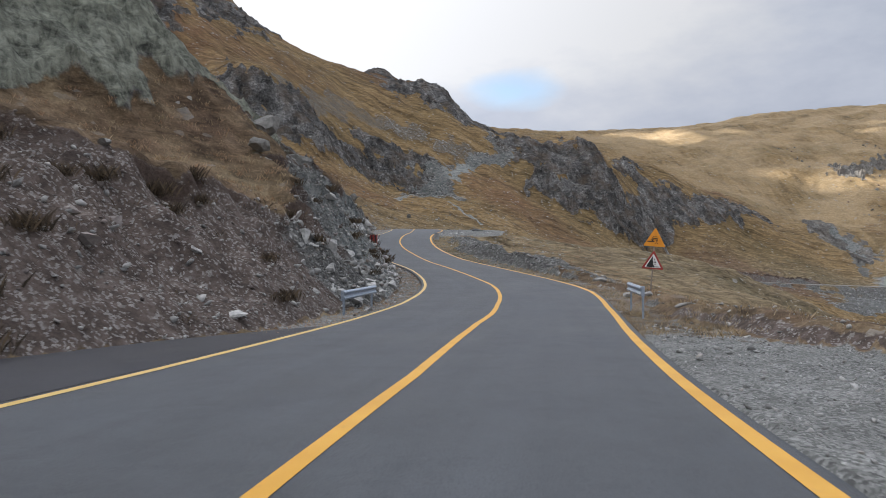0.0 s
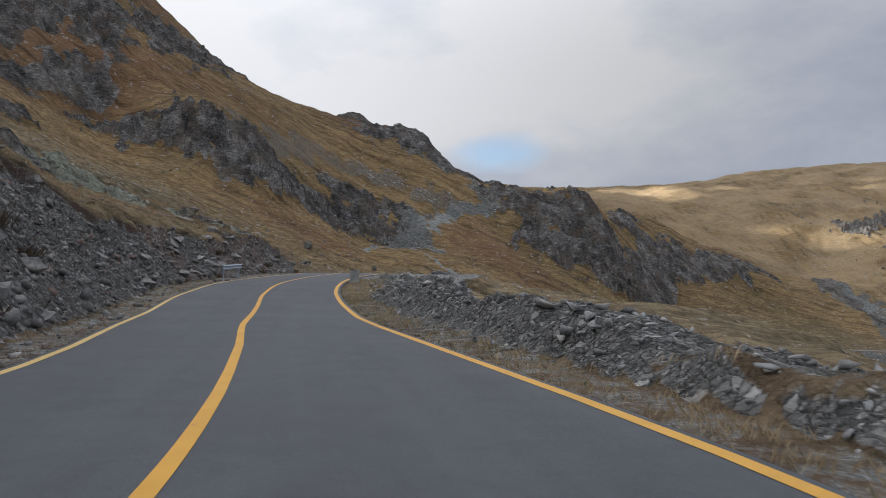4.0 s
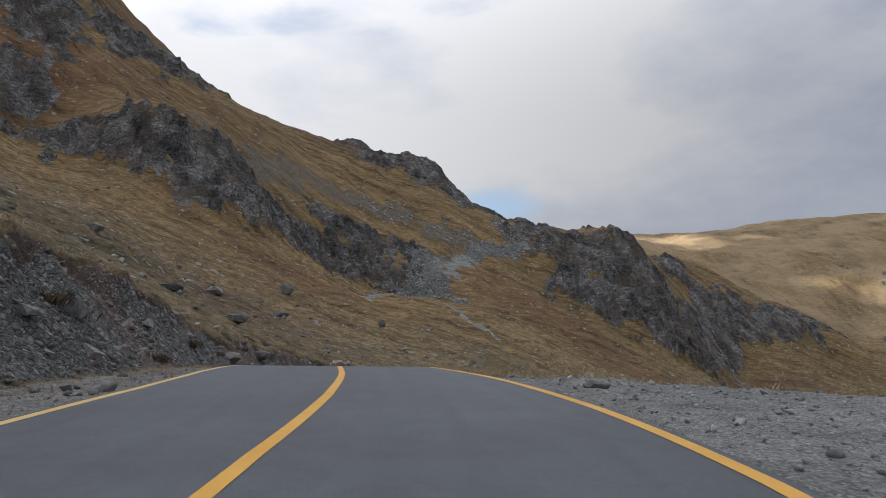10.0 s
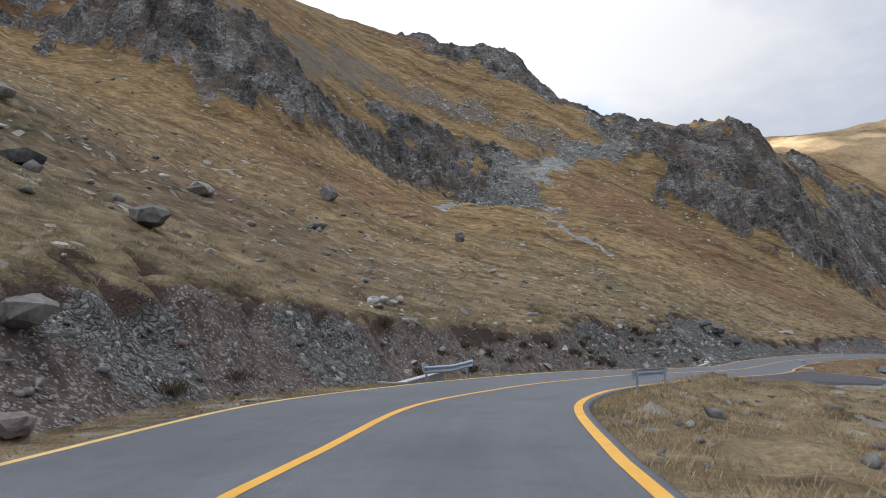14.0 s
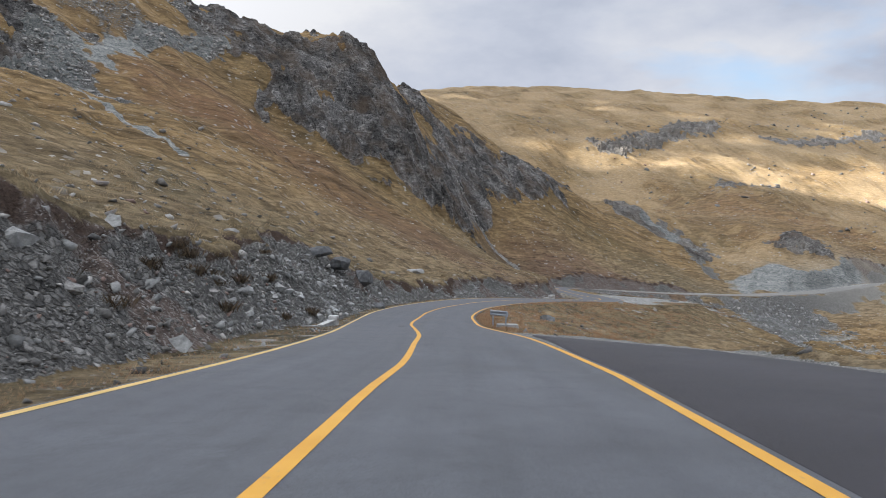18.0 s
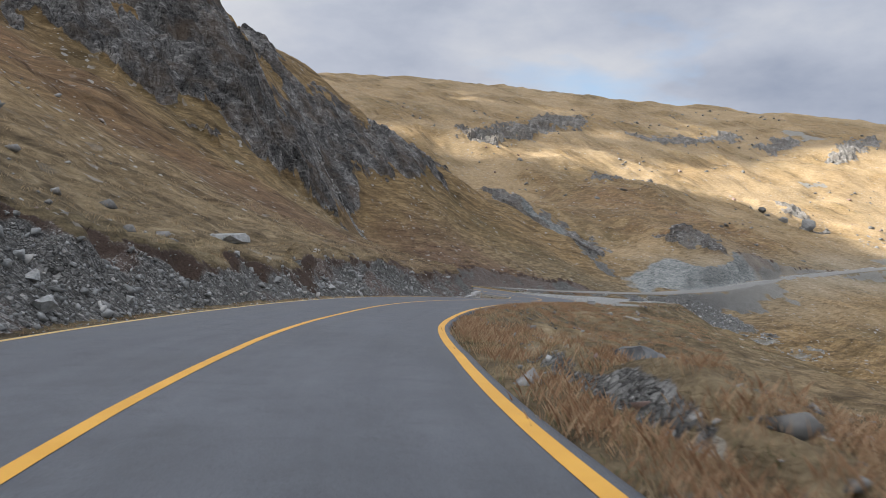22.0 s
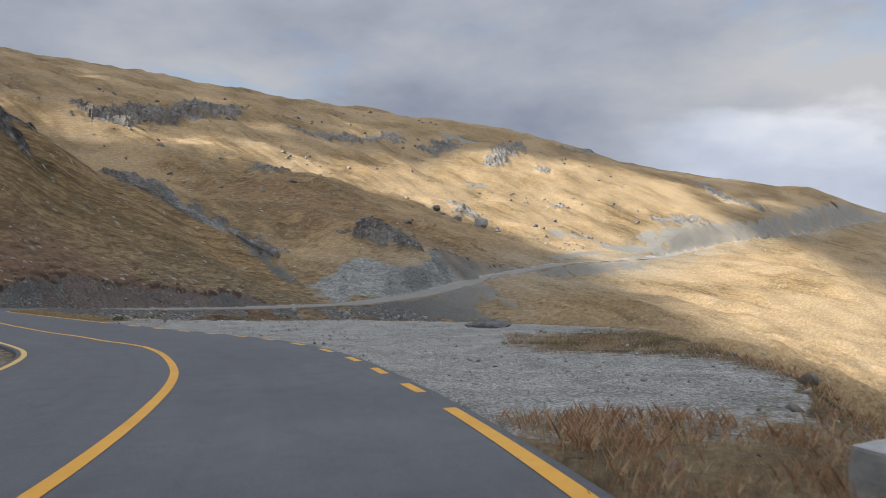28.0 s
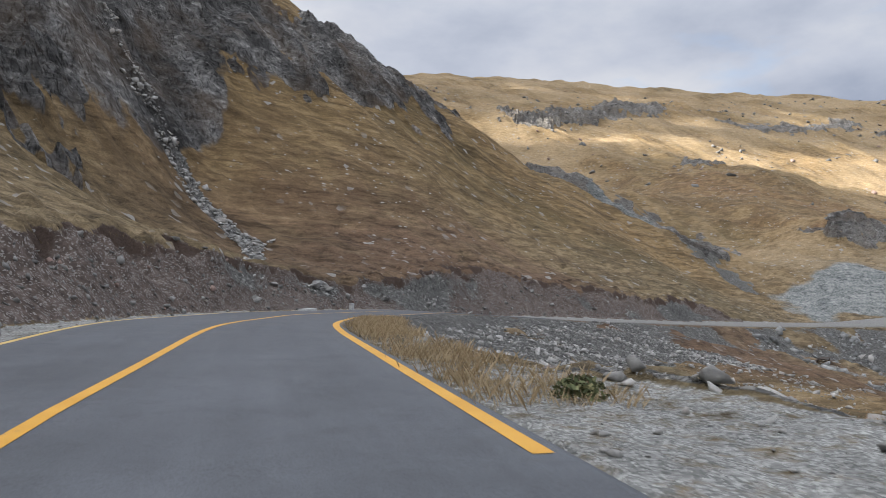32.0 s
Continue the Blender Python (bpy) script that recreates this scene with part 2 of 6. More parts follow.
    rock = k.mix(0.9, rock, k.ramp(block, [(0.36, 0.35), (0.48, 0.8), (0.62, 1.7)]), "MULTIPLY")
    # crevices darkened in the rock colour
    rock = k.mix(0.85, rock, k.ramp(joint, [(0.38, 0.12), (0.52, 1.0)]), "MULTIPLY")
    rock = k.mix(k.ramp(mid, [(0.47, 0.0), (0.66, 0.5)]), rock, (0.120, 0.088, 0.062))
    # far crags lightened, their lit faces partly carried by the rock colour
    rock = k.mix(k.math("MULTIPLY", k.attr("far_side"), 0.35), rock, k.ramp(joint, [(0.36, (0.10, 0.09, 0.08)), (0.54, (0.30, 0.285, 0.26))]))
    wav = k.nt.nodes.new("ShaderNodeVectorMath")
    wav.operation = "MULTIPLY_ADD"
    wn = nd(k.nt, "ShaderNodeTexNoise", Scale=3.0, Detail=4.0)
    k.link(k.co, wn.inputs[0])
    k.link(wn.outputs[1], wav.inputs[0])
    wav.inputs[1].default_value = (0.3, 0.3, 0.3)
    k.link(k.co, wav.inputs[2])
    wco = wav.outputs[0]
    big_c = k.cells(5.2, "F1", 1.0, wco, "Color")
    small_c = k.cells(16.0, "F1", 1.0, wco, "Color")
    big_d, small_d = k.cells(5.2, "DISTANCE_TO_EDGE", 1.0, wco), k.cells(16.0, "DISTANCE_TO_EDGE", 1.0, wco)
    pick = k.ramp(k.noise(1.1, 3), [(0.47, 0.0), (0.53, 1.0)])
    scree = k.ramp(k.mix(pick, small_c, big_c), [(0.10, (0.068, 0.068, 0.066)), (0.45, (0.145, 0.144, 0.139)), (0.80, (0.260, 0.258, 0.249)), (0.95, (0.46, 0.455, 0.44))])
    scree = k.mix(0.8, scree, k.mix(pick, k.ramp(small_d, [(0.0, 0.30), (0.10, 1.0)]), k.ramp(big_d, [(0.0, 0.25), (0.07, 1.0)])), "MULTIPLY")
    scree = k.mix(0.6, scree, k.ramp(fine, [(0.3, 0.4), (0.6, 1.0)]), "MULTIPLY")
    soil = k.ramp(fine, [(0.30, (0.036, 0.029, 0.026)), (0.52, (0.092, 0.072, 0.063)), (0.72, (0.180, 0.150, 0.135))])
    soil = k.mix(k.ramp(small_c, [(0.70, 0.0), (0.75, 0.75)]), soil, k.ramp(tuft, [(0.3, (0.16, 0.15, 0.145)), (0.7, (0.36, 0.345, 0.33))]))
    peb = k.cells(27.0, "F1", 1.0, wco, "Color")
    grav = k.ramp(peb, [(0.1, (0.105, 0.108, 0.105)), (0.5, (0.195, 0.199, 0.193)), (0.9, (0.35, 0.354, 0.343))])
    grav = k.mix(0.7, grav, k.ramp(k.noise(0.8, 6, 0.65), [(0.32, 0.5), (0.62, 1.0)]), "MULTIPLY")
    place = k.nt.nodes.new("ShaderNodeSeparateXYZ")
    k.link(k.co, place.inputs[0])
    grav = k.mix(1.0, grav, k.ramp(k.math("MULTIPLY", place.outputs[0], 0.01), [(0.5, 0.95), (0.9, 1.35)]), "MULTIPLY")
    chalk = k.ramp(k.mix(0.5, strata, joint), [(0.40, (0.060, 0.068, 0.072)), (0.5, (0.175, 0.186, 0.183)), (0.62, (0.330, 0.334, 0.315))])

    def cover(name, lo, hi, n):
        return k.ramp(k.math("ADD", k.attr(name), k.math("MULTIPLY", k.math("SUBTRACT", n, 0.5), 1.0)), [(lo, 0.0), (hi, 1.0)])
    # soil and scree paler on the far slope too
    soil = k.mix(k.math("MULTIPLY", k.attr("far_side"), 0.85), soil, k.ramp(fine, [(0.3, (0.14, 0.125, 0.10)), (0.7, (0.27, 0.25, 0.21))]))
    scree = k.mix(k.math("MULTIPLY", k.attr("far_side"), 0.8), scree, k.ramp(fine, [(0.3, (0.15, 0.145, 0.13)), (0.7, (0.29, 0.285, 0.26))]))
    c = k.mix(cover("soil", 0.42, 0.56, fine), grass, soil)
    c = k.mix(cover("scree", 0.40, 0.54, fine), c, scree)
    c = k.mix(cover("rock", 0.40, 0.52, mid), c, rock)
    c = k.mix(cover("topsoil", 0.40, 0.60, fine), c, k.ramp(tuft, [(0.3, (0.030, 0.022, 0.018)), (0.7, (0.085, 0.060, 0.048))]))
    c = k.mix(cover("gravel", 0.44, 0.60, fine), c, grav)
    c = k.mix(cover("lime", 0.42, 0.60, mid), c, chalk)
    crust = k.ramp(k.mix(0.5, strata, joint), [(0.38, (0.050, 0.052, 0.046)), (0.46, (0.165, 0.176, 0.145)), (0.58, (0.350, 0.368, 0.300))])
    c = k.mix(k.math("MULTIPLY", cover("lichen", 0.46, 0.66, fine), 0.85), c, crust)
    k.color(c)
    h = k.math("ADD", k.math("MULTIPLY", tuft, 0.45), k.math("MULTIPLY", k.math("ADD", strata, joint), k.math("MULTIPLY", k.attr("rock"), 3.2)))
    h = k.math("ADD", h, k.math("MULTIPLY", k.ramp(big_d, [(0, 0.0), (0.2, 1.0)]), k.math("MULTIPLY", k.attr("scree"), 0.9)))
    h = k.math("ADD", h, k.math("MULTIPLY", streak, 1.2))
    k.bump(h, 0.16, 0.9)
    return k.m


def make_asphalt(name, dark, light, worn=1.0):
    """Rolled asphalt: grit, patches, and wear drawn out along the road."""
    k = Mat(name, 0.75, 0, 0.35)
    xyz = k.nt.nodes.new("ShaderNodeCombineXYZ")
    k.link(k.attr("run"), xyz.inputs[0])
    k.link(k.attr("side"), xyz.inputs[1])

    def strip(sx, sy):
        n = k.nt.nodes.new("ShaderNodeMapping")
        n.inputs["Scale"].default_value = (sx, sy, 1.0)
        k.link(xyz.outputs[0], n.inputs[0])
        return n.outputs[0]
    grit = k.noise(55, 4, 0.75)
    patch = k.noise(0.35, 5, 0.55)
    c = k.ramp(patch, [(0.3, dark), (0.7, light)])
    # the lower stretch is darker, the upper one lighter, changing near y = 100
    sep = k.nt.nodes.new("ShaderNodeSeparateXYZ")
    k.link(k.co, sep.inputs[0])
    y_tone = k.ramp(k.math("ADD", k.math("MULTIPLY", k.math("SUBTRACT", sep.outputs[1], 100.0), 0.02), patch), [(0.4, 0.86), (1.0, 1.16 if worn else 1.0)])
    c = k.mix(1.0, c, y_tone, "MULTIPLY")
    c = k.mix(0.4 * worn, c, k.ramp(k.noise(1.0, 6, 0.65, strip(0.05, 1.6), 0.2), [(0.34, 0.74), (0.5, 1.0), (0.68, 1.22)]), "MULTIPLY")
    wear = k.noise(1.6, 8, 0.72, None, 0.6)
    c = k.mix(0.6, c, k.ramp(wear, [(0.36, 0.78), (0.5, 1.0), (0.68, 1.14)]), "MULTIPLY")
    c = k.mix(k.ramp(k.noise(0.9, 8, 0.78, None, 1.2), [(0.68, 0.0), (0.76, 0.45)]), c, (0.20, 0.20, 0.195))
    c = k.mix(k.ramp(k.noise(3.1, 5, 0.7, strip(0.35, 1.0), 0.5), [(0.70, 0.0), (0.76, 0.6)]), c, (0.030, 0.030, 0.033))
    c = k.mix(0.75, c, k.ramp(grit, [(0.32, 0.35), (0.5, 0.95), (0.68, 1.25)]), "MULTIPLY")
    k.color(c)
    k.roughness(k.ramp(patch, [(0.3, 0.62), (0.7, 0.82)]))
    k.bump(grit, 0.008, 0.7)
    return k.m


def make_paint(name, c0, c1):
    k = Mat(name, 0.6, 0, 0.4)
    wear = k.noise(6, 6, 0.7)
    c = k.ramp(k.noise(1.3, 4), [(0.3, c0), (0.7, c1)])
    c = k.mix(k.ramp(wear, [(0.62, 0.0), (0.74, 0.75)]), c, (0.14, 0.14, 0.14))
    k.color(c)
    k.bump(k.noise(90, 3), 0.004, 0.5)
    return k.m


M_GROUND = make_ground()
M_ROAD = make_asphalt("asphalt", (0.058, 0.064, 0.074), (0.090, 0.098, 0.111))
M_APRON = make_asphalt("dark_asphalt", (0.022, 0.022, 0.028), (0.048, 0.048, 0.057), 0.0)
M_DUSTY = make_asphalt("dusty_asphalt", (0.115, 0.114, 0.108), (0.18, 0.177, 0.166), 0.4)
M_PALE = make_paint("pale_yellow_paint", (0.50, 0.34, 0.10), (0.58, 0.41, 0.15))
M_LINE = make_paint("yellow_paint", (0.52, 0.265, 0.028), (0.60, 0.325, 0.045))

# ---- land ----
_rng = np.random.RandomState(7)
PERM = _rng.permutation(1024).astype(np.int32)
_ang, _up = _rng.rand(1024) * 2 * math.pi, _rng.rand(1024) * 2 - 1
GX, GY, GZ = np.cos(_ang).astype(np.float32), np.sin(_ang).astype(np.float32), _up.astype(np.float32)


def pn(x, y, z=0.0, seed=0):
    """Gradient noise, about -1..1, on arrays; flat where z is a plain number."""
    shape = np.shape(x)
    x, y = np.ravel(x), np.ravel(y)
    deep = isinstance(z, np.ndarray)
    z = np.ravel(z) if deep else None
    out = np.empty(len(x), np.float32)
    for a in range(0, len(x), 24000):
        b = slice(a, a + 24000)
        xf, yf = np.floor(x[b]), np.floor(y[b])
        fx, fy = (x[b] - xf).astype(np.float32), (y[b] - yf).astype(np.float32)
        xi, yi = xf.astype(np.int32) + seed * 57, yf.astype(np.int32) + seed * 131
        ux, uy = fx * fx * (3 - 2 * fx), fy * fy * (3 - 2 * fy)
        if deep:
            zf = np.floor(z[b])
            fz = (z[b] - zf).astype(np.float32)
            zi = zf.astype(np.int32)
            uz = fz * fz * (3 - 2 * fz)
        tot = np.zeros(len(fx), np.float32)
        for dx in (0, 1):
            px = PERM[(xi + dx) & 1023]
            wx = ux if dx else 1 - ux
            for dy in (0, 1):
                py = PERM[(px + yi + dy) & 1023]
                w = wx * (uy if dy else 1 - uy)
                if not deep:
                    tot += w * (GX[py] * (fx - dx) + GY[py] * (fy - dy))
                    continue
                for dz in (0, 1):
                    h = PERM[(py + zi + dz) & 1023]
                    tot += w * (uz if dz else 1 - uz) * (GX[h] * (fx - dx) + GY[h] * (fy - dy) + GZ[h] * (fz - dz))
        out[b] = tot
    return (out * 1.5).astype(np.float64).reshape(shape)


def fbm(x, y, z=0.0, octaves=4, gain=0.5, seed=0):
    t, a = np.zeros_like(x), 1.0
    for o in range(octaves):
        t += a * pn(x * 2 ** o, y * 2 ** o, z * 2 ** o, seed + o * 7)
        a *= gain
    return t


def ridged(x, y, z=0.0, octaves=4, seed=0):
    t, a = np.zeros_like(x), 1.0
    for o in range(octaves):
        t += a * (1 - 2 * np.abs(pn(x * 2 ** o, y * 2 ** o, z * 2 ** o, seed + o * 11)))
        a *= 0.52
    return t


def blocks(x, y, size, seed=0):
    """Broken rock: tilted slabs of about that size, each with a level and a lean of its own, about -1..1."""
    p, q = (0.8 * x + 0.6 * y) / size, (0.8 * y - 0.6 * x) / (1.7 * size)
    i, j = np.floor(p).astype(np.int32), np.floor(q).astype(np.int32)
    best, out = np.full(len(x), 1e9), np.zeros(len(x))
    for di in (-1, 0, 1):
        for dj in (-1, 0, 1):
            h = PERM[(PERM[(i + di + seed * 57) & 1023] + j + dj) & 1023]
            ex, ey = p - (i + di + PERM[(h + 211) & 1023] / 1024), q - (j + dj + PERM[(h + 467) & 1023] / 1024)
            d = ex * ex + ey * ey
            v = (PERM[(h + 701) & 1023] / 512 - 1) + 0.9 * (GX[h] * ex + GY[h] * ey)
            k = d < best
            best, out = np.where(k, d, best), np.where(k, v, out)
    return out


def step(lo, hi, v):
    q = np.clip((v - lo) / (hi - lo), 0, 1)
    return q * q * (3 - 2 * q)


# the road: a line through the lane that is driven, then round the bend and up the far side
ROAD_AHEAD = [(110.5, 342, -11.5), (117, 354, -12.2), (133, 370.5, -13.3), (156, 381, -15.2), (190, 386, -17.1), (227, 388, -18.3), (264, 392, -18.0), (305, 396, -16.0), (362, 398, -12.4),
              (420, 399, -9.6), (468, 386, -8.2), (532, 381, -7.0), (610, 386, -5.2), (681, 369, 1.0), (767, 326, 9.5), (852, 291, 18.0), (965, 241, 28.0)]


def road_line():
    pts = [(METRES * r[1], METRES * r[2], EYE + METRES * r[3] - 1.35) for r in ROWS]
    x, y, z = pts[0]
    pts = [(x + 2.0, y - 80, z + 3.5), (x - 0.6, y - 25, z + 1.1)] + pts + ROAD_AHEAD
    p = np.array(pts)
    s = np.r_[0, np.cumsum(np.hypot(*np.diff(p[:, :2], axis=0).T))]
    q = np.arange(0, s[-1], 0.5)
    p = np.stack([np.interp(q, s, p[:, k]) for k in range(3)], 1)
    w = np.hanning(19)[1:-1]
    w /= w.sum()
    for _ in range(2):
        e = np.pad(p, ((8, 8), (0, 0)), mode="reflect", reflect_type="odd")
        p = np.stack([np.convolve(e[:, k], w, "valid") for k in range(3)], 1)
    return p


def along(s, knots):
    """A value that changes along the road: pairs of metres and value."""
    return np.interp(s, [k[0] for k in knots], [k[1] for k in knots])


# painted lines and edges, metres to the right of that line
MID_LOW = [(0, -1.68), (10, -1.69), (16, -1.86), (20, -1.89), (24, -1.78), (29, -1.78), (43, -1.36), (52, -1.32), (54, -1.34), (58, -1.43), (62, -1.62), (64, -1.69), (66, -1.68), (74, -1.57), (77, -1.59), (81, -1.69), (86, -1.91), (88, -1.95), (95, -1.88), (106, -1.67), (108, -1.68), (111, -1.73), (113, -1.73), (119, -1.56), (122, -1.56), (131, -1.64), (137, -1.78), (140, -1.94), (147, -2.43), (151, -2.66), (152, -2.69), (153, -2.68), (154, -2.64), (157, -2.39), (159, -2.28), (171, -1.89), (178, -1.77), (182, -1.58), (184, -1.53), (194, -1.49), (203, -1.59), (205, -1.58), (209, -1.48), (211, -1.49)]
MID_HIGH = [(217, -1.59), (219, -1.58), (222, -1.53), (224, -1.54), (227, -1.62), (232, -1.82), (236, -2.08), (238, -2.19), (241, -2.24), (243, -2.24), (248, -2.13), (254, -2.21), (260, -2.19), (270, -2.30), (281, -2.34), (286, -2.32), (299, -2.17), (304, -2.30), (311, -2.40), (313, -2.37), (316, -2.24), (319, -2.16), (328, -2.03), (333, -1.98), (338, -1.88), (344, -1.84), (348, -1.85), (350, -1.92), (353, -2.07), (354, -2.09), (358, -1.97), (359, -1.98), (362, -2.08), (364, -2.06), (369, -1.91), (373, -1.66), (378, -1.39), (384, -0.99), (385, -0.95), (387, -0.93), (392, -1.02), (401, -1.44), (405, -1.57), (415, -1.79), (424, -1.80)]
MID = [(s, u + (0.06 if 168 < s < 262 else 0.0)) for s, u in MID_LOW + MID_HIGH]
RIGHT = [(0, 1.85), (16, 1.86), (19, 1.92), (28, 2.30), (37, 3.03), (41, 3.17), (46, 3.24), (48, 3.22), (51, 3.06), (63, 2.08), (67, 1.88), (79, 1.99), (86, 1.79), (96, 1.78), (102, 2.03), (110, 2.64), (112, 2.68), (117, 2.57), (124, 2.29), (130, 1.92), (133, 1.81), (156, 1.42), (174, 1.68), (181, 2.06), (187, 2.21), (195, 2.60), (208, 3.05), (223, 3.01), (227, 2.85), (236, 2.20), (239, 2.05), (245, 1.98), (251, 1.79), (260, 1.85), (269, 1.65), (272, 1.67), (292, 2.14), (298, 2.05), (305, 1.76), (313, 1.71), (318, 1.82), (334, 1.96), (336, 2.04), (341, 2.37), (344, 2.43), (379, 2.06), (400, 2.20), (424, 2.20)]
LEFT = [(0, -5.45), (10, -5.43), (24, -5.61), (32, -5.54), (45, -5.02), (52, -4.62), (55, -4.53), (58, -4.61), (64, -5.02), (67, -5.16), (75, -5.40), (85, -5.79), (88, -5.85), (94, -5.70), (103, -5.21), (115, -5.04), (120, -5.05), (127, -5.41), (134, -5.49), (137, -5.57), (141, -5.81), (146, -6.27), (148, -6.32), (182, -5.03), (208, -5.01), (217, -5.10), (225, -5.24), (230, -5.41), (241, -5.94), (250, -6.29), (253, -6.35), (261, -6.38), (271, -6.65), (276, -6.67), (285, -6.56), (293, -6.66), (300, -6.64), (313, -6.71), (319, -6.69), (322, -6.60), (333, -6.05), (343, -5.43), (346, -5.29), (364, -4.97), (383, -4.53), (386, -4.54), (399, -4.78), (418, -5.34), (424, -5.40)]

RL = road_line()
RT = np.gradient(RL[:, :2], axis=0)
RT /= np.hypot(RT[:, 0], RT[:, 1])[:, None]
RS = np.r_[0, np.cumsum(np.hypot(*np.diff(RL[:, :2], axis=0).T))]
S0 = RS[np.argmin(np.hypot(RL[:, 0], RL[:, 1]))]     # where the walk starts
RN = np.stack([RT[:, 1], -RT[:, 0]], 1)                      # to the right


def road_at(x, y):
    """Along, across (right +) and height of the nearest piece of road."""
    n = len(x)
    s, u, z = np.empty(n), np.empty(n), np.empty(n)
    c = RL[::2].astype(np.float32)
    for a in range(0, n, 4000):
        b = slice(a, a + 4000)
        d = (x[b, None].astype(np.float32) - c[None, :, 0]) ** 2 + (y[b, None].astype(np.float32) - c[None, :, 1]) ** 2
        i = np.argmin(d, 1) * 2
        ex, ey = x[b] - RL[i, 0], y[b] - RL[i, 1]
        al = np.clip(ex * RT[i, 0] + ey * RT[i, 1], -0.6, 0.6)
        sg = np.sign(ex * RN[i, 0] + ey * RN[i, 1])
        s[b] = RS[i] + al
        u[b] = sg * np.sqrt(np.maximum(ex * ex + ey * ey - al * al, 0))
        z[b] = np.interp(s[b], RS, RL[:, 2])
    return s - S0, u, z


# landforms: (x, y, height)
SKYLINE = [(-284, 468, 237.7), (-175, 453, 203), (-131, 456, 154), (-98, 459, 127), (-71, 457, 117), (-48.3, 454, 108.5), (-36.9, 453, 111.4), (-29.8, 449, 104.3),
           (0, 441, 95.7), (11.4, 449, 78.7), (41.2, 453, 67.3), (48.3, 446, 63.1), (65, 433, 61.7), (79, 415, 60.2), (94, 434, 50.3), (112, 444, 54.6), (143, 449, 40.4),
           (170, 468, 36.1), (194, 490, 31.9), (212, 474, 16.2)]
BEHIND = [(-85, 554, 120), (28.4, 539, 63.2), (128, 568, 56.1), (213, 568, 44.8), (-284, 639, 212.3), (0, 681, 112.9), (288, 637, 67.5), (275, 694, 90.2), (285, 554, 20.7)]
CLIFF_TOP = [(-131, 341, 110.1), (-132, 315, 87.4), (-122, 315, 71.8), (-84, 314, 80.3), (-64, 321, 68.9), (-45.4, 341, 50.5), (-7.1, 359, 39.1)]
CLIFF_FOOT = [(-111, 290, 59), (-99, 284, 51.9), (-61, 288, 37.7), (-41.2, 322, 37.7), (-14.2, 334, 27.8), (-1.4, 335, 26.3)]
GRASS_LEFT = [(-19.9, 42.6, 14.3), (-36.9, 42.6, 26.3), (-31.2, 11.4, 22.1), (-17, 19.9, 6.8), (-16.4, 27.4, 6.2), (-13.5, 35, 7.2), (-12, 24, 5.0), (-16.5, 38, 14.2), (-14.2, 40.5, 12.6), (-12.3, 42.5, 10.6), (-10.8, 45, 8.4), (-12.5, 52, 8.2), (-18.5, 64, 10.7), (-42.6, 79, 27.8), (-24.1, 82, 12.1), (-56.8, 114, 27.8),
              (-19.9, 99, 8.4), (-15.5, 96, 7.0), (-14.5, 87, 6.0), (-15, 106, 7.4), (-18.5, 119, 9.3), (-19.9, 132, 9.9), (-22.7, 146, 8.4), (-28.4, 179, 12.1), (-19.9, 165, 7.3), (-34.1, 213, 15), (-27, 233, 13.6), (-29.8, 248, 17),
              (-11.4, 254, 12.1), (-12.8, 206, 6.6), (-9.9, 213.6, 6.8), (-7.7, 229.6, 6.3), (-14, 185.5, 4.9), (-13.7, 197.6, 6.2), (-56.8, 170, 24.9), (-71, 213, 32), (-64, 256, 33.4)]
GRASS_AHEAD = [(5.7, 224, 1.6), (12.8, 258, 4.8), (31.2, 267, -2.9), (44, 284, -3.3), (74, 307, -5.7), (104, 347, -9.0), (98, 352, -6.2), (119.5, 372, -9.4), (139, 384, -11), (124, 403, -1.6), (106.5, 387, 2.5), (112, 386, -4), (42.6, 334, 13.6), (56.8, 376, 24.9),
               (21.3, 298, 12.1), (118.6, 408, 9), (108, 400, 16.4), (116, 415, 20.7), (97, 405, 32), (156, 412, 2.2), (166, 406, -6.3), (193, 407, -9.7),
               (209, 412, -10.6), (223, 415, -13.4), (206, 459, 12.1), (193, 447, 13.6), (177, 433, 9.3)]
GULLY = [(227, 466, 12.1), (234, 473, 9.3), (256, 487, 14.4), (261, 459, -1.3), (256, 449, -4.2), (246, 440, -3.5), (244, 416, -14.8), (284, 554, 17.8), (238, 403, -19.1)]
FAR_SLOPE = [(270, 417, -6.7), (278, 422, -7), (297, 426, -1.5), (298, 429, 2.5), (305, 430, 4.5), (355, 422, -6.3), (405, 420, -6.3), (378, 507, 29.2), (395, 542, 37.1),
             (419, 549, 37.7), (495, 478, 11.4), (483, 412, -3.5), (610, 405, -0.6), (525, 703, 114.4), (551, 725, 120), (660, 589, 84.5), (696, 548, 88.8), (657, 372, 2.9),
             (341, 596, 53.3), (426, 639, 77.4)]
FAR_TOP = [(91, 989, 156.9), (261, 988, 159.8), (383, 998, 171.1), (450, 1036, 191), (561, 968, 189.6), (673, 872, 176.8), (772, 747, 159.8), (849, 603, 137.1), (953, 517, 108.7),
           (1015, 432, 93.1), (994, 305, 70.3), (1022, 241, 46.2), (799, 290, 12.1)]
FAR_BACK = [(426, 1278, 183.9), (994, 994, 155.5), (1278, 568, 98.7), (-426, 1136, 169.7), (1420, 142, 27.8), (1845, 1136, 56.1), (0, 2129, 84.5), (-1278, 1278, 212.3),
            (-1278, 0, 212.3), (2129, -426, -85.8)]
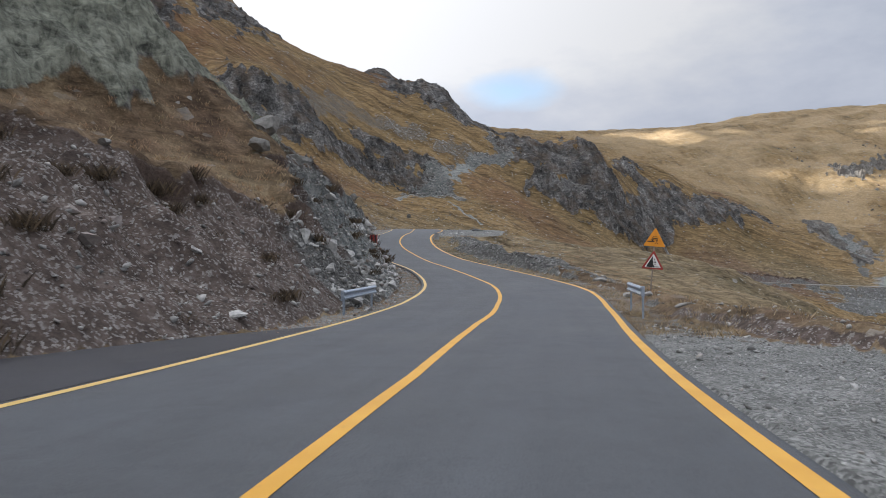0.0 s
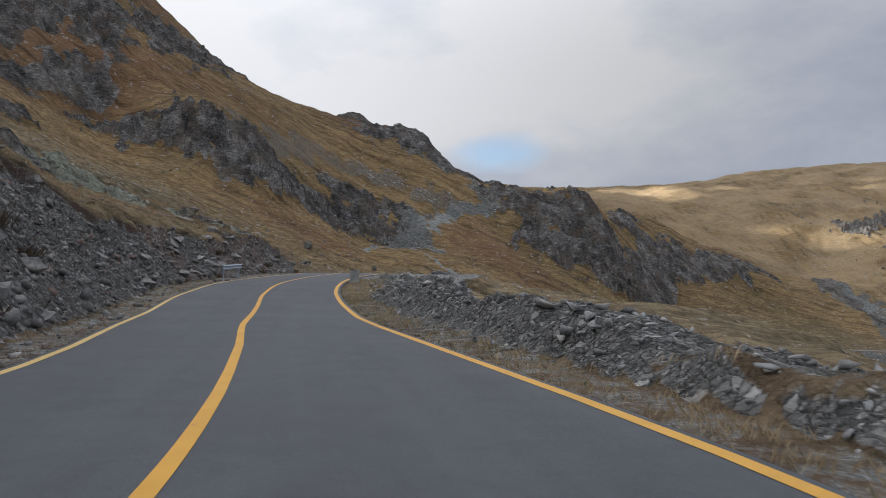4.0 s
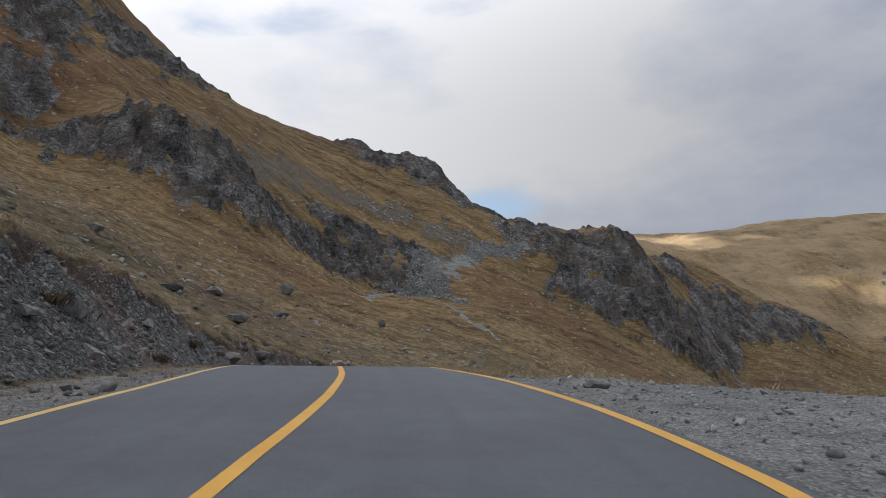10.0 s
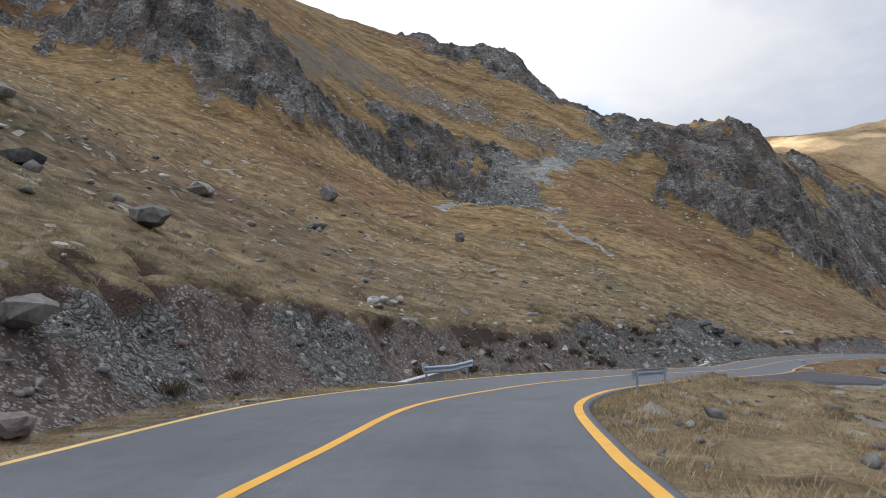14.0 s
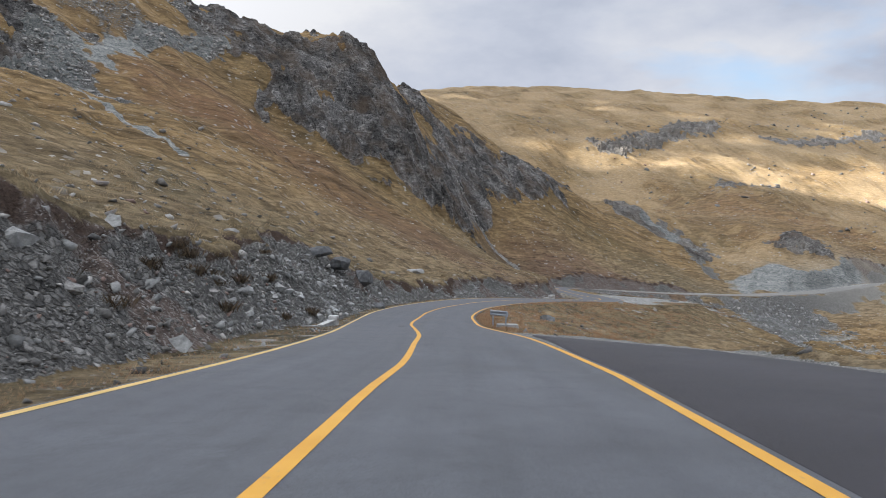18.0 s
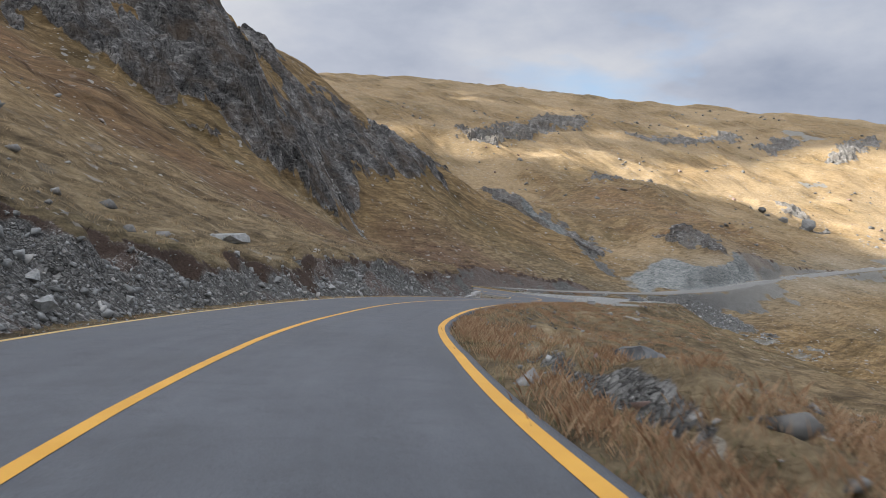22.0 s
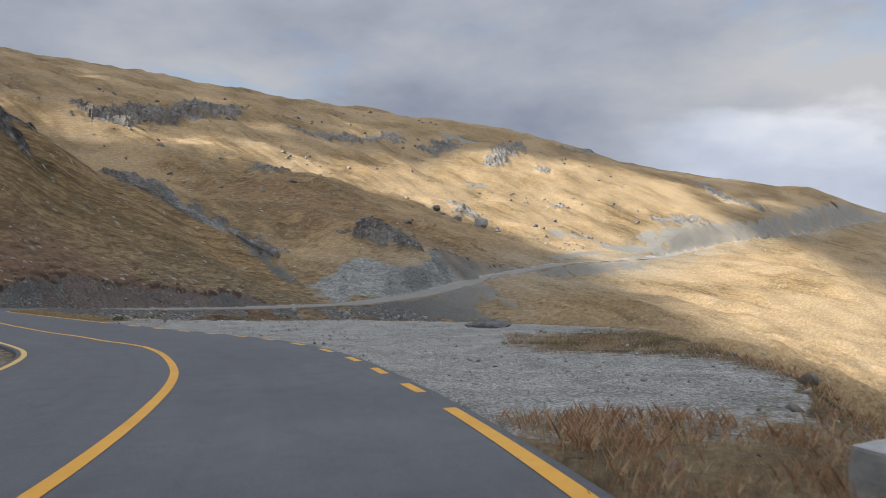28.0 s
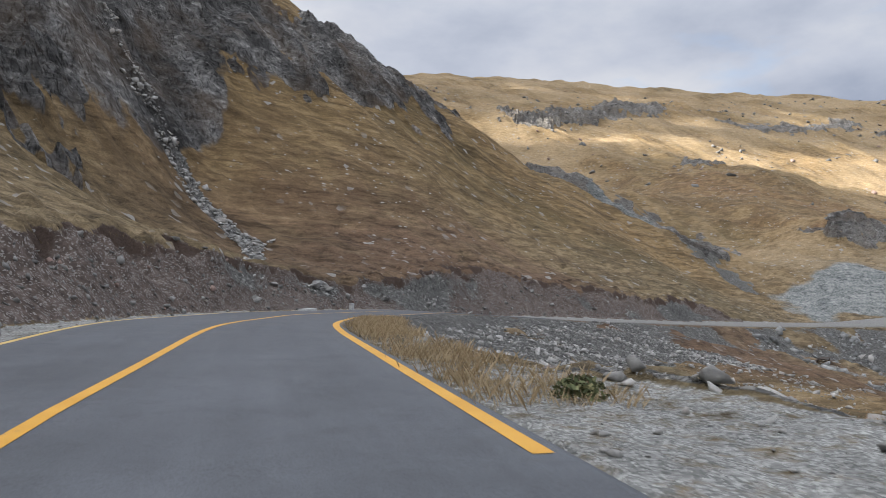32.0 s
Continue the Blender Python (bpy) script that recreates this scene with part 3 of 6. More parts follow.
VALLEY = [(238, 372, -24.8), (217, 339, -30.4), (270, 270, -47.5), (369, 185, -74.5), (511, 56.8, -121.3), (341, 328, -26.2), (378, 358, -21.9), (302, 291, -36.1),
          (426, 334, -26.2), (512, 275, -19.1), (596, 334, -9.2), (639, 213, -43.2)]
SHOULDER = [(14, 0, -1.0), (34, 0, -5.7), (12, 28, -1.3), (22, 40, -3.2), (12, 52, -1.0), (20, 66, -2.2), (9, 84, 0.9), (20, 95, 0.0), (14, 112, 3.0), (31, 121, 0.5), (57, 135, -5.7), (10, 150, 2.3), (22, 160, 0.6), (8, 140, 3.2),
            (43, 185, -3.5), (13, 186, 0.3), (30, 206, -2.5), (30, 224, -4.6), (42, 236, -6.6), (40, 247, -5.7), (52, 262, -7.3), (70, 276, -8.9), (64, 252, -11), (90, 284, -10.6), (104, 296, -11.2), (119, 307, -11.6),
            (132, 322, -14.6), (118, 337, -13.2), (126, 345, -14.2), (134, 338, -15.4), (122, 322, -12.6), (138, 354, -16), (150, 348, -17.5), (85, 156, -17), (114, 213, -28), (156, 284, -33), (85, 0, -28), (170, 85, -57), (355, 0, -113)]
REAR = [(-56.8, -85, 27.8), (0, -128, 2.2), (56.8, -85, -21.9), (-213, -142, 98.7), (-170, 85, 84.5), (-227, 227, 112.9), (-426, 284, 212.3), (142, -426, -85.8)]
FORMS = np.array(SKYLINE + BEHIND + CLIFF_TOP + CLIFF_FOOT + GRASS_LEFT + GRASS_AHEAD + GULLY + FAR_SLOPE + FAR_TOP + FAR_BACK + VALLEY + SHOULDER + REAR, float)
SOFT = 6.0


def solve_forms():
    d = np.hypot(FORMS[:, None, 0] - FORMS[None, :, 0], FORMS[:, None, 1] - FORMS[None, :, 1])
    n = len(FORMS)
    a = np.zeros((n + 1, n + 1))
    a[:n, :n] = -np.sqrt(d * d + SOFT * SOFT) - 0.4 * np.eye(n) * -1
    a[:n, n] = a[n, :n] = 1
    return np.linalg.solve(a, np.r_[FORMS[:, 2], 0])


FORM_W = solve_forms()


def natural(x, y):
    z, gx, gy = np.empty_like(x), np.empty_like(x), np.empty_like(x)
    for a in range(0, len(x), 6000):
        b = slice(a, a + 6000)
        ex, ey = x[b, None] - FORMS[None, :, 0], y[b, None] - FORMS[None, :, 1]
        r = np.sqrt(ex * ex + ey * ey + SOFT * SOFT)
        z[b] = -r @ FORM_W[:-1] + FORM_W[-1]
        gx[b], gy[b] = (ex / r) @ FORM_W[:-1], (ey / r) @ FORM_W[:-1]
    return z, np.hypot(gx, gy)


# bare rock: relief and half width in metres, then the line it follows
CRAGS_PEAK = [(4, 24, (-178, 300), (-161, 331), (-144, 367), (-122, 392)), (1.5, 9, (-122, 402), (-104, 440)), (2.4, 6, (-147, 284), (-140, 290), (-132, 313)), (1.6, 7, (-41, 453), (-35, 452)),
              (1.9, 13, (-26, 424), (-5, 430), (10, 432)), (1.5, 8, (10, 418), (31, 428), (44, 436))]
CRAGS_CLIFF = [(3.2, 9, (-113, 303), (-92, 303), (-77, 304), (-62, 307)), (3.2, 10, (-58, 308), (-44, 330), (-29, 341), (-13, 347)), (2.4, 5, (-39, 355), (-22, 362), (-9, 365)),
               (2.2, 7, (-128, 248), (-118, 252))]
CRAGS_SPUR = [(1.8, 12, (42, 408), (58, 404), (76, 403)), (3.6, 12, (57, 386), (75, 384), (92, 386)), (2.6, 9, (80, 410), (88, 399), (100, 391)), (2.2, 3.5, (102, 391), (108, 393)),
              (2.0, 9, (108, 437), (121, 431), (139, 434)), (2.0, 9, (139, 434), (158, 438), (184, 462), (205, 478)), (2.0, 4, (131, 423), (142, 425))]
CRAGS_FAR = [(1.2, 9, (247, 492), (250, 480), (252, 474)), (1.2, 8, (258, 468), (262, 459), (248, 440)), (2.4, 8, (299, 431), (306, 425)), (2.0, 7, (368, 540), (395, 545), (420, 552)),
             (4, 12, (339, 622), (410, 655), (495, 683)), (2, 9, (523, 640), (583, 632), (650, 634)), (4, 12, (656, 600), (682, 596)), (3, 8, (668, 545), (706, 546), (738, 548)), (3, 6, (693, 509), (697, 507)),
             (3, 7, (525, 510), (516, 498)), (3, 5, (490, 478), (494, 475)), (2.5, 5, (622, 473), (627, 471)), (2.5, 9, (843, 535), (880, 520)), (2, 10, (865, 400), (838, 372), (836, 348)), (1.6, 7, (688, 410), (727, 383))]
CRAGS_ROAD = [(1.5, 5.5, (-26, 30), (-22, 36), (-19.5, 42)), (1.5, 6, (-36, 24), (-33, 38), (-28, 46)), (1.2, 3.4, (-17, 37.5), (-14.2, 40.5), (-12.3, 43), (-10.3, 46.5)), (0.9, 2.2, (-19, 30.5), (-17.5, 33.5)), (1.0, 3, (-27, 103), (-25, 110)), (0.9, 2.5, (-20, 116), (-16, 118))]
# loose stone, the same way, with how dense it lies
SCREES = [(1.0, 7, (-3, 364), (0, 352), (-6, 336)), (0.8, 4, (0, 352), (8, 334)), (0.7, 3, (-6, 340), (-16, 325)), (1.0, 4, (16, 382), (33, 397)), (0.8, 5, (33, 397), (26, 412)), (0.47, 9, (-70, 320), (-56, 366), (-24, 384), (10, 386)),
          (1.0, 1.2, (112, 411), (118, 407), (121, 404), (123, 399), (125, 393), (124.5, 386), (122.5, 379)), (0.6, 2.2, (118, 407), (123, 399), (125, 393)), (0.9, 14, (195, 352), (232, 372)), (0.8, 9, (238, 378), (285, 384)), (0.75, 8, (124, 356), (160, 372)),
          (0.8, 12, (545, 405), (640, 400), (700, 385)), (0.7, 6, (440, 412), (495, 408)), (0.7, 9, (712, 615), (710, 585)), (0.7, 8, (590, 530), (598, 524)), (0.6, 10, (544, 441), (563, 424)), (0.9, 3, (250, 478), (244, 440), (240, 420))]


# pale fresh stone below the notch, and in the gully of the far mound: half width, then its line
SCREE_FAN = [(5.5, (-7, 336), (-1, 352), (-3, 364)), (3.2, (-1, 352), (16, 382), (34, 398)), (1.6, (-18, 296), (-6, 336)), (1.1, (2, 311), (15, 290)), (4.0, (252, 478), (258, 466), (250, 446))]


def by_line(x, y, line, r):
    xs, ys = [p[0] for p in line], [p[1] for p in line]
    return (x > min(xs) - r) & (x < max(xs) + r) & (y > min(ys) - r) & (y < max(ys) + r)


def stroke(x, y, line):
    """Distance in plan from a line of points."""
    best = np.full(len(x), 1e9)
    for (ax, ay), (bx, by) in zip(line, line[1:]):
        ux, uy = bx - ax, by - ay
        t = np.clip(((x - ax) * ux + (y - ay) * uy) / (ux * ux + uy * uy), 0, 1)
        best = np.minimum(best, np.hypot(x - ax - t * ux, y - ay - t * uy))
    return best


def patch(x, y, cx, cy, a, b, turn):
    c, s = math.cos(radians(turn)), math.sin(radians(turn))
    p, q = ((x - cx) * c + (y - cy) * s) / a, (-(x - cx) * s + (y - cy) * c) / b
    return np.sqrt(p * p + q * q)


DITCH = [(-20, 4.5), (8, 3.8), (14, 2.4), (19, 1.4), (35, 1.3), (57, 1.2), (85, 2.0), (106, 3.0), (120, 2.4), (135, 1.6), (160, 2.0), (176, 1.9), (195, 1.3), (215, 2.6), (230, 2.6), (240, 1.2), (255, 1.0), (285, 1.4),
         (310, 2.6), (330, 3.4), (345, 4.0), (360, 2.6), (380, 1.8), (430, 1.6), (900, 2.0)]
SHELF = [(-20, 10), (10, 8.5), (17, 3.0), (24, 1.6), (45, 1.5), (80, 1.6), (92, 2.2), (101, 9), (118, 9), (126, 4), (134, 1.6), (172, 1.2), (186, 2.0), (194, 8), (212, 8), (218, 7), (222, 5.5), (229, 3.4), (232, 1.4), (240, 1.0), (326, 1.4), (334, 8),
         (345, 14), (356, 12), (366, 5), (374, 2.0), (420, 1.6), (900, 2.0)]
GRIT_RIGHT = [(-20, 1), (12, 1), (20, 0.45), (60, 0.5), (96, 0.4), (101, 0.95), (122, 0.95), (132, 0.25), (187, 0.3), (192, 0.95), (227, 0.9), (234, 0.3), (240, 0.15), (326, 0.15), (334, 1), (354, 1), (364, 0.66), (374, 0.5), (400, 0.4), (900, 0.6)]
GRIT_LEFT = [(0, 0.6), (90, 0.5), (110, 0.7), (150, 0.45), (180, 0.35), (220, 0.4), (300, 0.3), (360, 0.5), (400, 0.8), (900, 0.8)]
# browner from 182 to 198: dark soil, and the bank's shadow in its colour
BANK_GREY = [(-20, -0.45), (20, -0.35), (34, 0.15), (60, 0.3), (90, 0.2), (115, 0.0), (140, 0.18), (170, 0.05), (182, -0.3), (198, -0.3), (208, 0.15), (230, 0.3), (280, 0.25), (330, 0.0), (360, -0.2), (390, -0.28), (420, 0.0), (900, 0.1)]
BANK_STEEP = [(-20, 0.88), (20, 0.85), (34, 1.0), (50, 1.25), (75, 1.0), (105, 0.9), (125, 1.0), (160, 0.9), (190, 1.05), (230, 0.95), (300, 0.8), (380, 0.9), (900, 1.1)]


def land(x, y):
    """Height and ground cover at points of the plan."""
    z, slope = natural(x, y)
    c = RL[::16]
    near = np.empty(len(x), bool)
    for a in range(0, len(x), 8000):
        b = slice(a, a + 8000)
        near[b] = ((x[b, None] - c[None, :, 0]) ** 2 + (y[b, None] - c[None, :, 1]) ** 2).min(1) < 58 ** 2
    s, u, rz = np.zeros_like(x), np.full_like(x, 400.0), np.zeros_like(x)
    s[near], u[near], rz[near] = road_at(x[near], y[near])
    left = u < 0
    du = np.where(left, along(s, LEFT) - 0.16 - u, u - along(s, RIGHT) - 0.17)
    edge = pn(x / 9, y / 9, 0, 3)
    wob = fbm(x / 36, y / 36, 0, 4, 0.5, 5)
    away = step(6, 40, du)
    far = step(40, 52, du) * step(-300, 500, x + y)
    z = z + wob * (0.25 + 1.5 * away + 1.5 * far) + away * 0.4 * fbm(x / 6, y / 6, 0, 4, 0.6, 9)
    z = z + away * (1 - step(330, 360, y)) * 0.28 * np.sin(z * 3.6 + 5 * pn(x / 14, y / 14, 0, 25)) * np.clip(0.4 + 1.2 * pn(x / 19, y / 19, 0, 26), 0, 1)
    ahead = step(200, 290, y) * away
    tone = step(200, 280, x + 0.3 * (y - 420))
    z = z + ahead * (0.45 * (1 - tone) * fbm((x + y) / 9, (x - y) / 110, 0, 3, 0.55, 15) + tone * (1.1 * fbm(x / 22, y / 130, 0, 4, 0.6, 17) + 0.8 * fbm(x / 12, y / 12, 0, 3, 0.6, 19)))
    # bare rock
    rock, relief = np.zeros_like(x), np.zeros_like(x)
    for h, w, *line in CRAGS_PEAK + CRAGS_CLIFF + CRAGS_SPUR + CRAGS_FAR + CRAGS_ROAD:
        k = by_line(x, y, line, 2.6 * w)
        if not k.any():
            continue
        xs, ys = x[k], y[k]
        q = w * 0.5 + 3
        m = step(0, 0.5, 1.2 - stroke(xs, ys, line) / w + 0.75 * fbm(xs / q, ys / q, 0, 4, 0.6, 21))
        rock[k] = np.maximum(rock[k], m)
        relief[k] = np.maximum(relief[k], m * h)
    cliff = step(1.15, 1.5, slope + 0.22 * fbm(x / 14, y / 14, 0, 4, 0.6, 23)) * step(14, 40, du)
    rock, relief = np.maximum(rock, cliff), np.maximum(relief, 2.0 * cliff)
    k = relief > 0.02
    if k.any():
        xs, ys, zs = x[k], y[k], z[k]
        r = (ridged(xs / 24, ys / 24, zs / 60, 5, 31) - 0.75) * 0.8 + 0.5 * ridged(xs / 6.5, ys / 6.5, zs / 22, 3, 41) - 0.2
        bx, by = xs + 1.2 * pn(xs / 4, ys / 4, 0, 43), ys + 1.2 * pn(xs / 4, ys / 4, 0, 44)
        z[k] = zs + relief[k] * (0.8 * r + 0.34 * blocks(bx, by, 6.5, 45) + (0.22 + 0.2 * (1 - away[k])) * blocks(bx, by, 2.4, 46) + 0.34 * blocks(bx, by, 0.95, 47) * (1 - 0.8 * away[k]))
    scree = np.zeros_like(x)
    for dense, w, *line in SCREES:
        k = by_line(x, y, line, 2.6 * w + 3)
        if k.any():
            xs, ys = x[k], y[k]
            scree[k] = np.maximum(scree[k], dense * step(0, 0.6, 1.1 - stroke(xs, ys, line) / w + 0.8 * fbm(xs / (w + 2), ys / (w + 2), 0, 4, 0.6, 51)))
    z = z + (1 - away) * (0.45 * fbm(x / 5.5, y / 5.5, 0, 4, 0.6, 13) - 0.1)
    heap = np.exp(-((s - 62) / 16) ** 2 - ((du - 3.4) / 1.9) ** 2) * 0.5 * (~left) + np.exp(-((s - 88) / 9) ** 2 - ((du - 4.5) / 2.2) ** 2) * 0.3 * (~left)
    # the cut and the fill beside the road
    verge = np.where(left, along(s, DITCH), along(s, SHELF)) + 0.4 * edge
    steep = np.where(left, along(s, BANK_STEEP), 0.8) * (1 + 0.22 * pn(s / 7, s * 0 + 0.5, 0, 61))
    over = np.maximum(du - verge, 0)
    knob = fbm(x / 2.6, y / 2.6, z * 0, 4, 0.6, 71)
    hi = rz - 0.05 + over * steep + 0.3 * np.minimum(over, 2.5) * knob
    lo = rz - 0.10 - over * 0.62
    cutting = hi < z
    lip = step(0.0, 0.5, z - hi)
    zz = np.where(cutting, hi, np.maximum(z, lo))
    turf = (1 - step(0.0, 0.9, np.abs(z - hi))) * (z > hi - 0.4) * step(0.8, 2.0, over)
    zz = zz + 0.36 * turf
    flat = du < verge
    zz = np.where(flat, rz - 0.06 - 0.05 * step(0, 2, du) + 0.05 * fbm(x / 0.9, y / 0.9, 0, 3, 0.6, 81) * step(0.2, 1.5, du), zz)
    zz = np.where(du < 0.12, rz - 0.25, zz)
    band = 1 - step(26, 44, du)
    zz = np.where(band > 0, z + (zz - z) * band, z)
    zz = zz + heap * (0.8 + 0.5 * knob)
    soil = np.where(cutting & ~flat, 1.0, 0.0) * lip * band
    topsoil = soil * (1 - step(0.2, 0.8, z - hi + 0.5 * knob)) * left
    gravel = np.where(flat & (du > 0), 1.0, 0.0) * np.where(left, along(s, GRIT_LEFT), along(s, GRIT_RIGHT) * (1 - 0.7 * step(3.5, 7.5, du + 3 * edge) * step(325, 335, s) * (1 - step(342, 350, s))))
    grey = 0.5 + 0.6 * pn(x / 8, y / 8, 0, 91)
    scree = np.maximum(scree, soil * (1 - topsoil) * step(0.35, 0.75, grey + along(s, BANK_GREY)))
    scree = np.maximum(scree, step(0.06, 0.25, heap))
    fill = (~left) & (du > verge) & (z < lo + 0.3) & (du < 24)
    scree = np.maximum(scree, np.where(fill & (s > 350), 0.7, 0.0) * step(0.35, 0.7, grey + 0.3))
    lime = np.maximum(step(0, 0.6, 1.1 - patch(x, y, 263, 404, 30, 15, -12) + 0.3 * edge), 0.45 * step(0, 0.6, 1.1 - patch(x, y, 585, 372, 100, 13, -10) + 0.5 * edge))
    lime = np.maximum(lime, 0.5 * step(0, 0.6, 1.1 - patch(x, y, 213, 355, 30, 14, -35) + 0.8 * edge))
    for wide, *line in SCREE_FAN:
        lime = np.maximum(lime, 0.95 * step(0, 0.6, 1.1 - stroke(x, y, line) / wide + 0.8 * fbm(x / 6, y / 6, 0, 3, 0.6, 53)))
    lime = np.maximum(lime, soil * (1 - topsoil) * left * along(s, [(27, 0), (35, 0.62), (54, 0.62), (62, 0)]))
    lime = np.maximum(lime, soil * along(s, [(500, 0), (512, 1), (590, 1), (615, 0.2), (900, 0.1)]))
    green = np.clip(0.22 + 0.8 * pn(x / 45, y / 45, 0, 95) + 0.4 * step(110, 170, y) * (1 - step(260, 330, y)) * left + 0.6 * step(0, 0.6, 1.1 - patch(x, y, 262, 442, 26, 40, -35) + 0.4 * edge), 0, 1)
    rust = (1 - 0.75 * tone) * np.clip(0.20 + 0.9 * pn(x / 70, y / 70, 0, 96) + 0.5 * (1 - step(40, 110, y)) + 0.12 * step(300, 350, y) + 0.5 * step(40, 110, -x) * step(220, 290, y), 0, 1)
    # rusty mound, also deepened in colour for the cloud shade it lies in
    mound = step(0, 0.5, 1.1 - patch(x, y, 335, 480, 70, 80, 0) + 0.4 * edge)
    rust = np.maximum(rust, 0.62 * mound)
    lichen = np.maximum(step(0, 0.8, 1.2 - patch(x, y, -20, 39, 17, 20, 10) + 0.5 * edge), step(0, 0.8, 1.2 - patch(x, y, -22, 110, 12, 10, 0) + 0.5 * edge)) * rock
    # mask of the far slope, where the ground colours turn paler
    far_side = step(0, 60, x - 225 + 0.3 * (y - 420)) * (1 - 0.8 * mound)
    return zz, dict(far_side=far_side, worn=ahead, rock=rock * (1 - gravel) * np.where(du < verge + 1, 0.0, 1.0), scree=scree, soil=soil, topsoil=topsoil, gravel=gravel, green=green, rust=rust, lime=lime, lichen=lichen)


def build_ground():
    size, org, fine = 4096.0, (-1848.0, -1798.0), 14
    step0 = size / 2 ** fine
    c = RL[::8]
    leaves = []
    cells = np.array([[0, 0]])
    for lev in range(fine + 1):
        w = size / 2 ** lev
        cx, cy = org[0] + (cells[:, 0] + 0.5) * w, org[1] + (cells[:, 1] + 0.5) * w
        d = np.empty(len(cells))
        cc = c[(c[:, 1] < 372) & (c[:, 0] < 135)]
        for a in range(0, len(cells), 8000):
            b = slice(a, a + 8000)
            d[b] = np.sqrt(((cx[b, None] - cc[None, :, 0]) ** 2 + (cy[b, None] - cc[None, :, 1]) ** 2).min(1))
        back = np.clip((-cy - 5) / 60, 0, 1) + np.clip((cx - 150) / 120, 0, 1) * np.clip((280 - cy) / 120, 0, 1) + np.clip((-60 - cx) / 60, 0, 1) * np.clip((210 - cy) / 60, 0, 1)
        crag = np.zeros(len(cells), bool)
        if w < 9:
            for _, wide, *line in CRAGS_PEAK + CRAGS_CLIFF + CRAGS_SPUR + CRAGS_FAR + CRAGS_ROAD:
                i = np.nonzero(by_line(cx, cy, line, 1.5 * wide + w))[0]
                if len(i):
                    crag[i] |= stroke(cx[i], cy[i], line) < 1.5 * wide + 0.5 * w
        crisp = ((cx > 230) & (cx < 760) & (cy > 395) & (cy < 760)) | ((cx > -150) & (cx < 220) & (cy > 270) & (cy < 480))
        want = np.maximum(d - 0.7 * w, 0) * 0.0076 * (1 + 3 * back) * np.where(crag, 0.40, np.where(crisp, 0.85, 1.25)) + 0.205
        cut = (w > want * 1.42) & (lev < fine)
        leaves.append(np.c_[cells[~cut] * 2 ** (fine - lev), np.full((~cut).sum(), 2 ** (fine - lev))])
        k = cells[cut] * 2
        cells = np.concatenate([k, k + [1, 0], k + [0, 1], k + [1, 1]]) if len(k) else np.zeros((0, 2), int)
    lv = np.concatenate(leaves).astype(np.int64)
    big = 2 ** fine + 1
    x0, y0, w = lv[:, 0], lv[:, 1], lv[:, 2]
    corner = [(x0, y0), (x0 + w, y0), (x0 + w, y0 + w), (x0, y0 + w)]
    keys = np.unique(np.concatenate([a * big + b for a, b in corner]))
    slots, have = [], []
    for e in range(4):
        (ax, ay), (bx, by) = corner[e], corner[(e + 1) % 4]
        for q in range(4):
            px, py = ax + (bx - ax) * q // 4, ay + (by - ay) * q // 4
            ok = (((bx - ax) * q) % 4 == 0) & (((by - ay) * q) % 4 == 0)
            key = px * big + py
            i = np.searchsorted(keys, key)
            i = np.minimum(i, len(keys) - 1)
            slots.append(i)
            have.append((keys[i] == key) & ok)
    slots, have = np.stack(slots, 1), np.stack(have, 1)
    loops = slots[have].astype(np.int32)
    count = have.sum(1)
    start = np.r_[0, np.cumsum(count)[:-1]].astype(np.int32)
    x, y = org[0] + (keys // big) * step0, org[1] + (keys % big) * step0
    z, cover = land(x, y)
    me = bpy.data.meshes.new("ground")
    me.vertices.add(len(keys))
    me.vertices.foreach_set("co", np.stack([x, y, z], 1).astype(np.float32).ravel())
    me.loops.add(len(loops))
    me.loops.foreach_set("vertex_index", loops)
    me.polygons.add(len(start))
    me.polygons.foreach_set("loop_start", start)
    me.polygons.foreach_set("use_smooth", np.add.reduceat(cover["rock"][loops], start) / count < 0.55)
    for name, v in cover.items():
        me.attributes.new(name, "FLOAT", "POINT").data.foreach_set("value", v.astype(np.float32))
    me.update(calc_edges=True)
    me.validate()
    me.materials.append(M_GROUND)
    return tagged(new("ground", me), "dry grass mountain land with grey crags and scree", "ground", kind="structure")


ground = build_ground()


def ribbon(name, s0, s1, offs, lift, mat, every=0.5, thick=0.0):
    """A strip that follows the road; offs: across, left to right."""
    q = np.arange(s0, s1 + 1e-6, every) + S0
    c = [np.interp(q, RS, RL[:, k]) for k in range(3)]
    n = [np.interp(q, RS, RN[:, k]) for k in range(2)]
    verts, faces, m = [], [], len(offs)
    for i in range(len(q)):
        for j, o in enumerate(offs):
            o, dz = o if isinstance(o, tuple) else (o, 0.0)
            o = o(q[i] - S0) if callable(o) else o
            verts.append((c[0][i] + n[0][i] * o, c[1][i] + n[1][i] * o, c[2][i] + lift + dz))
    run, side = [float(v - S0) for v in q for _ in offs], []
    for i in range(len(q)):
        for o in offs:
            o = o[0] if isinstance(o, tuple) else o
            side.append(o(q[i] - S0) if callable(o) else o)
    for i in range(len(q) - 1):
        for j in range(m - 1):
            a = i * m + j
            faces.append((a, a + m, a + m + 1, a + 1))
    me = bpy.data.meshes.new(name)
    me.from_pydata(verts, [], faces)
    me.polygons.foreach_set("use_smooth", [True] * len(faces))
    for key, v in (("run", run), ("side", side)):
        me.attributes.new(key, "FLOAT", "POINT").data.foreach_set("value", v)
    me.materials.append(mat)
    return new(name, me)


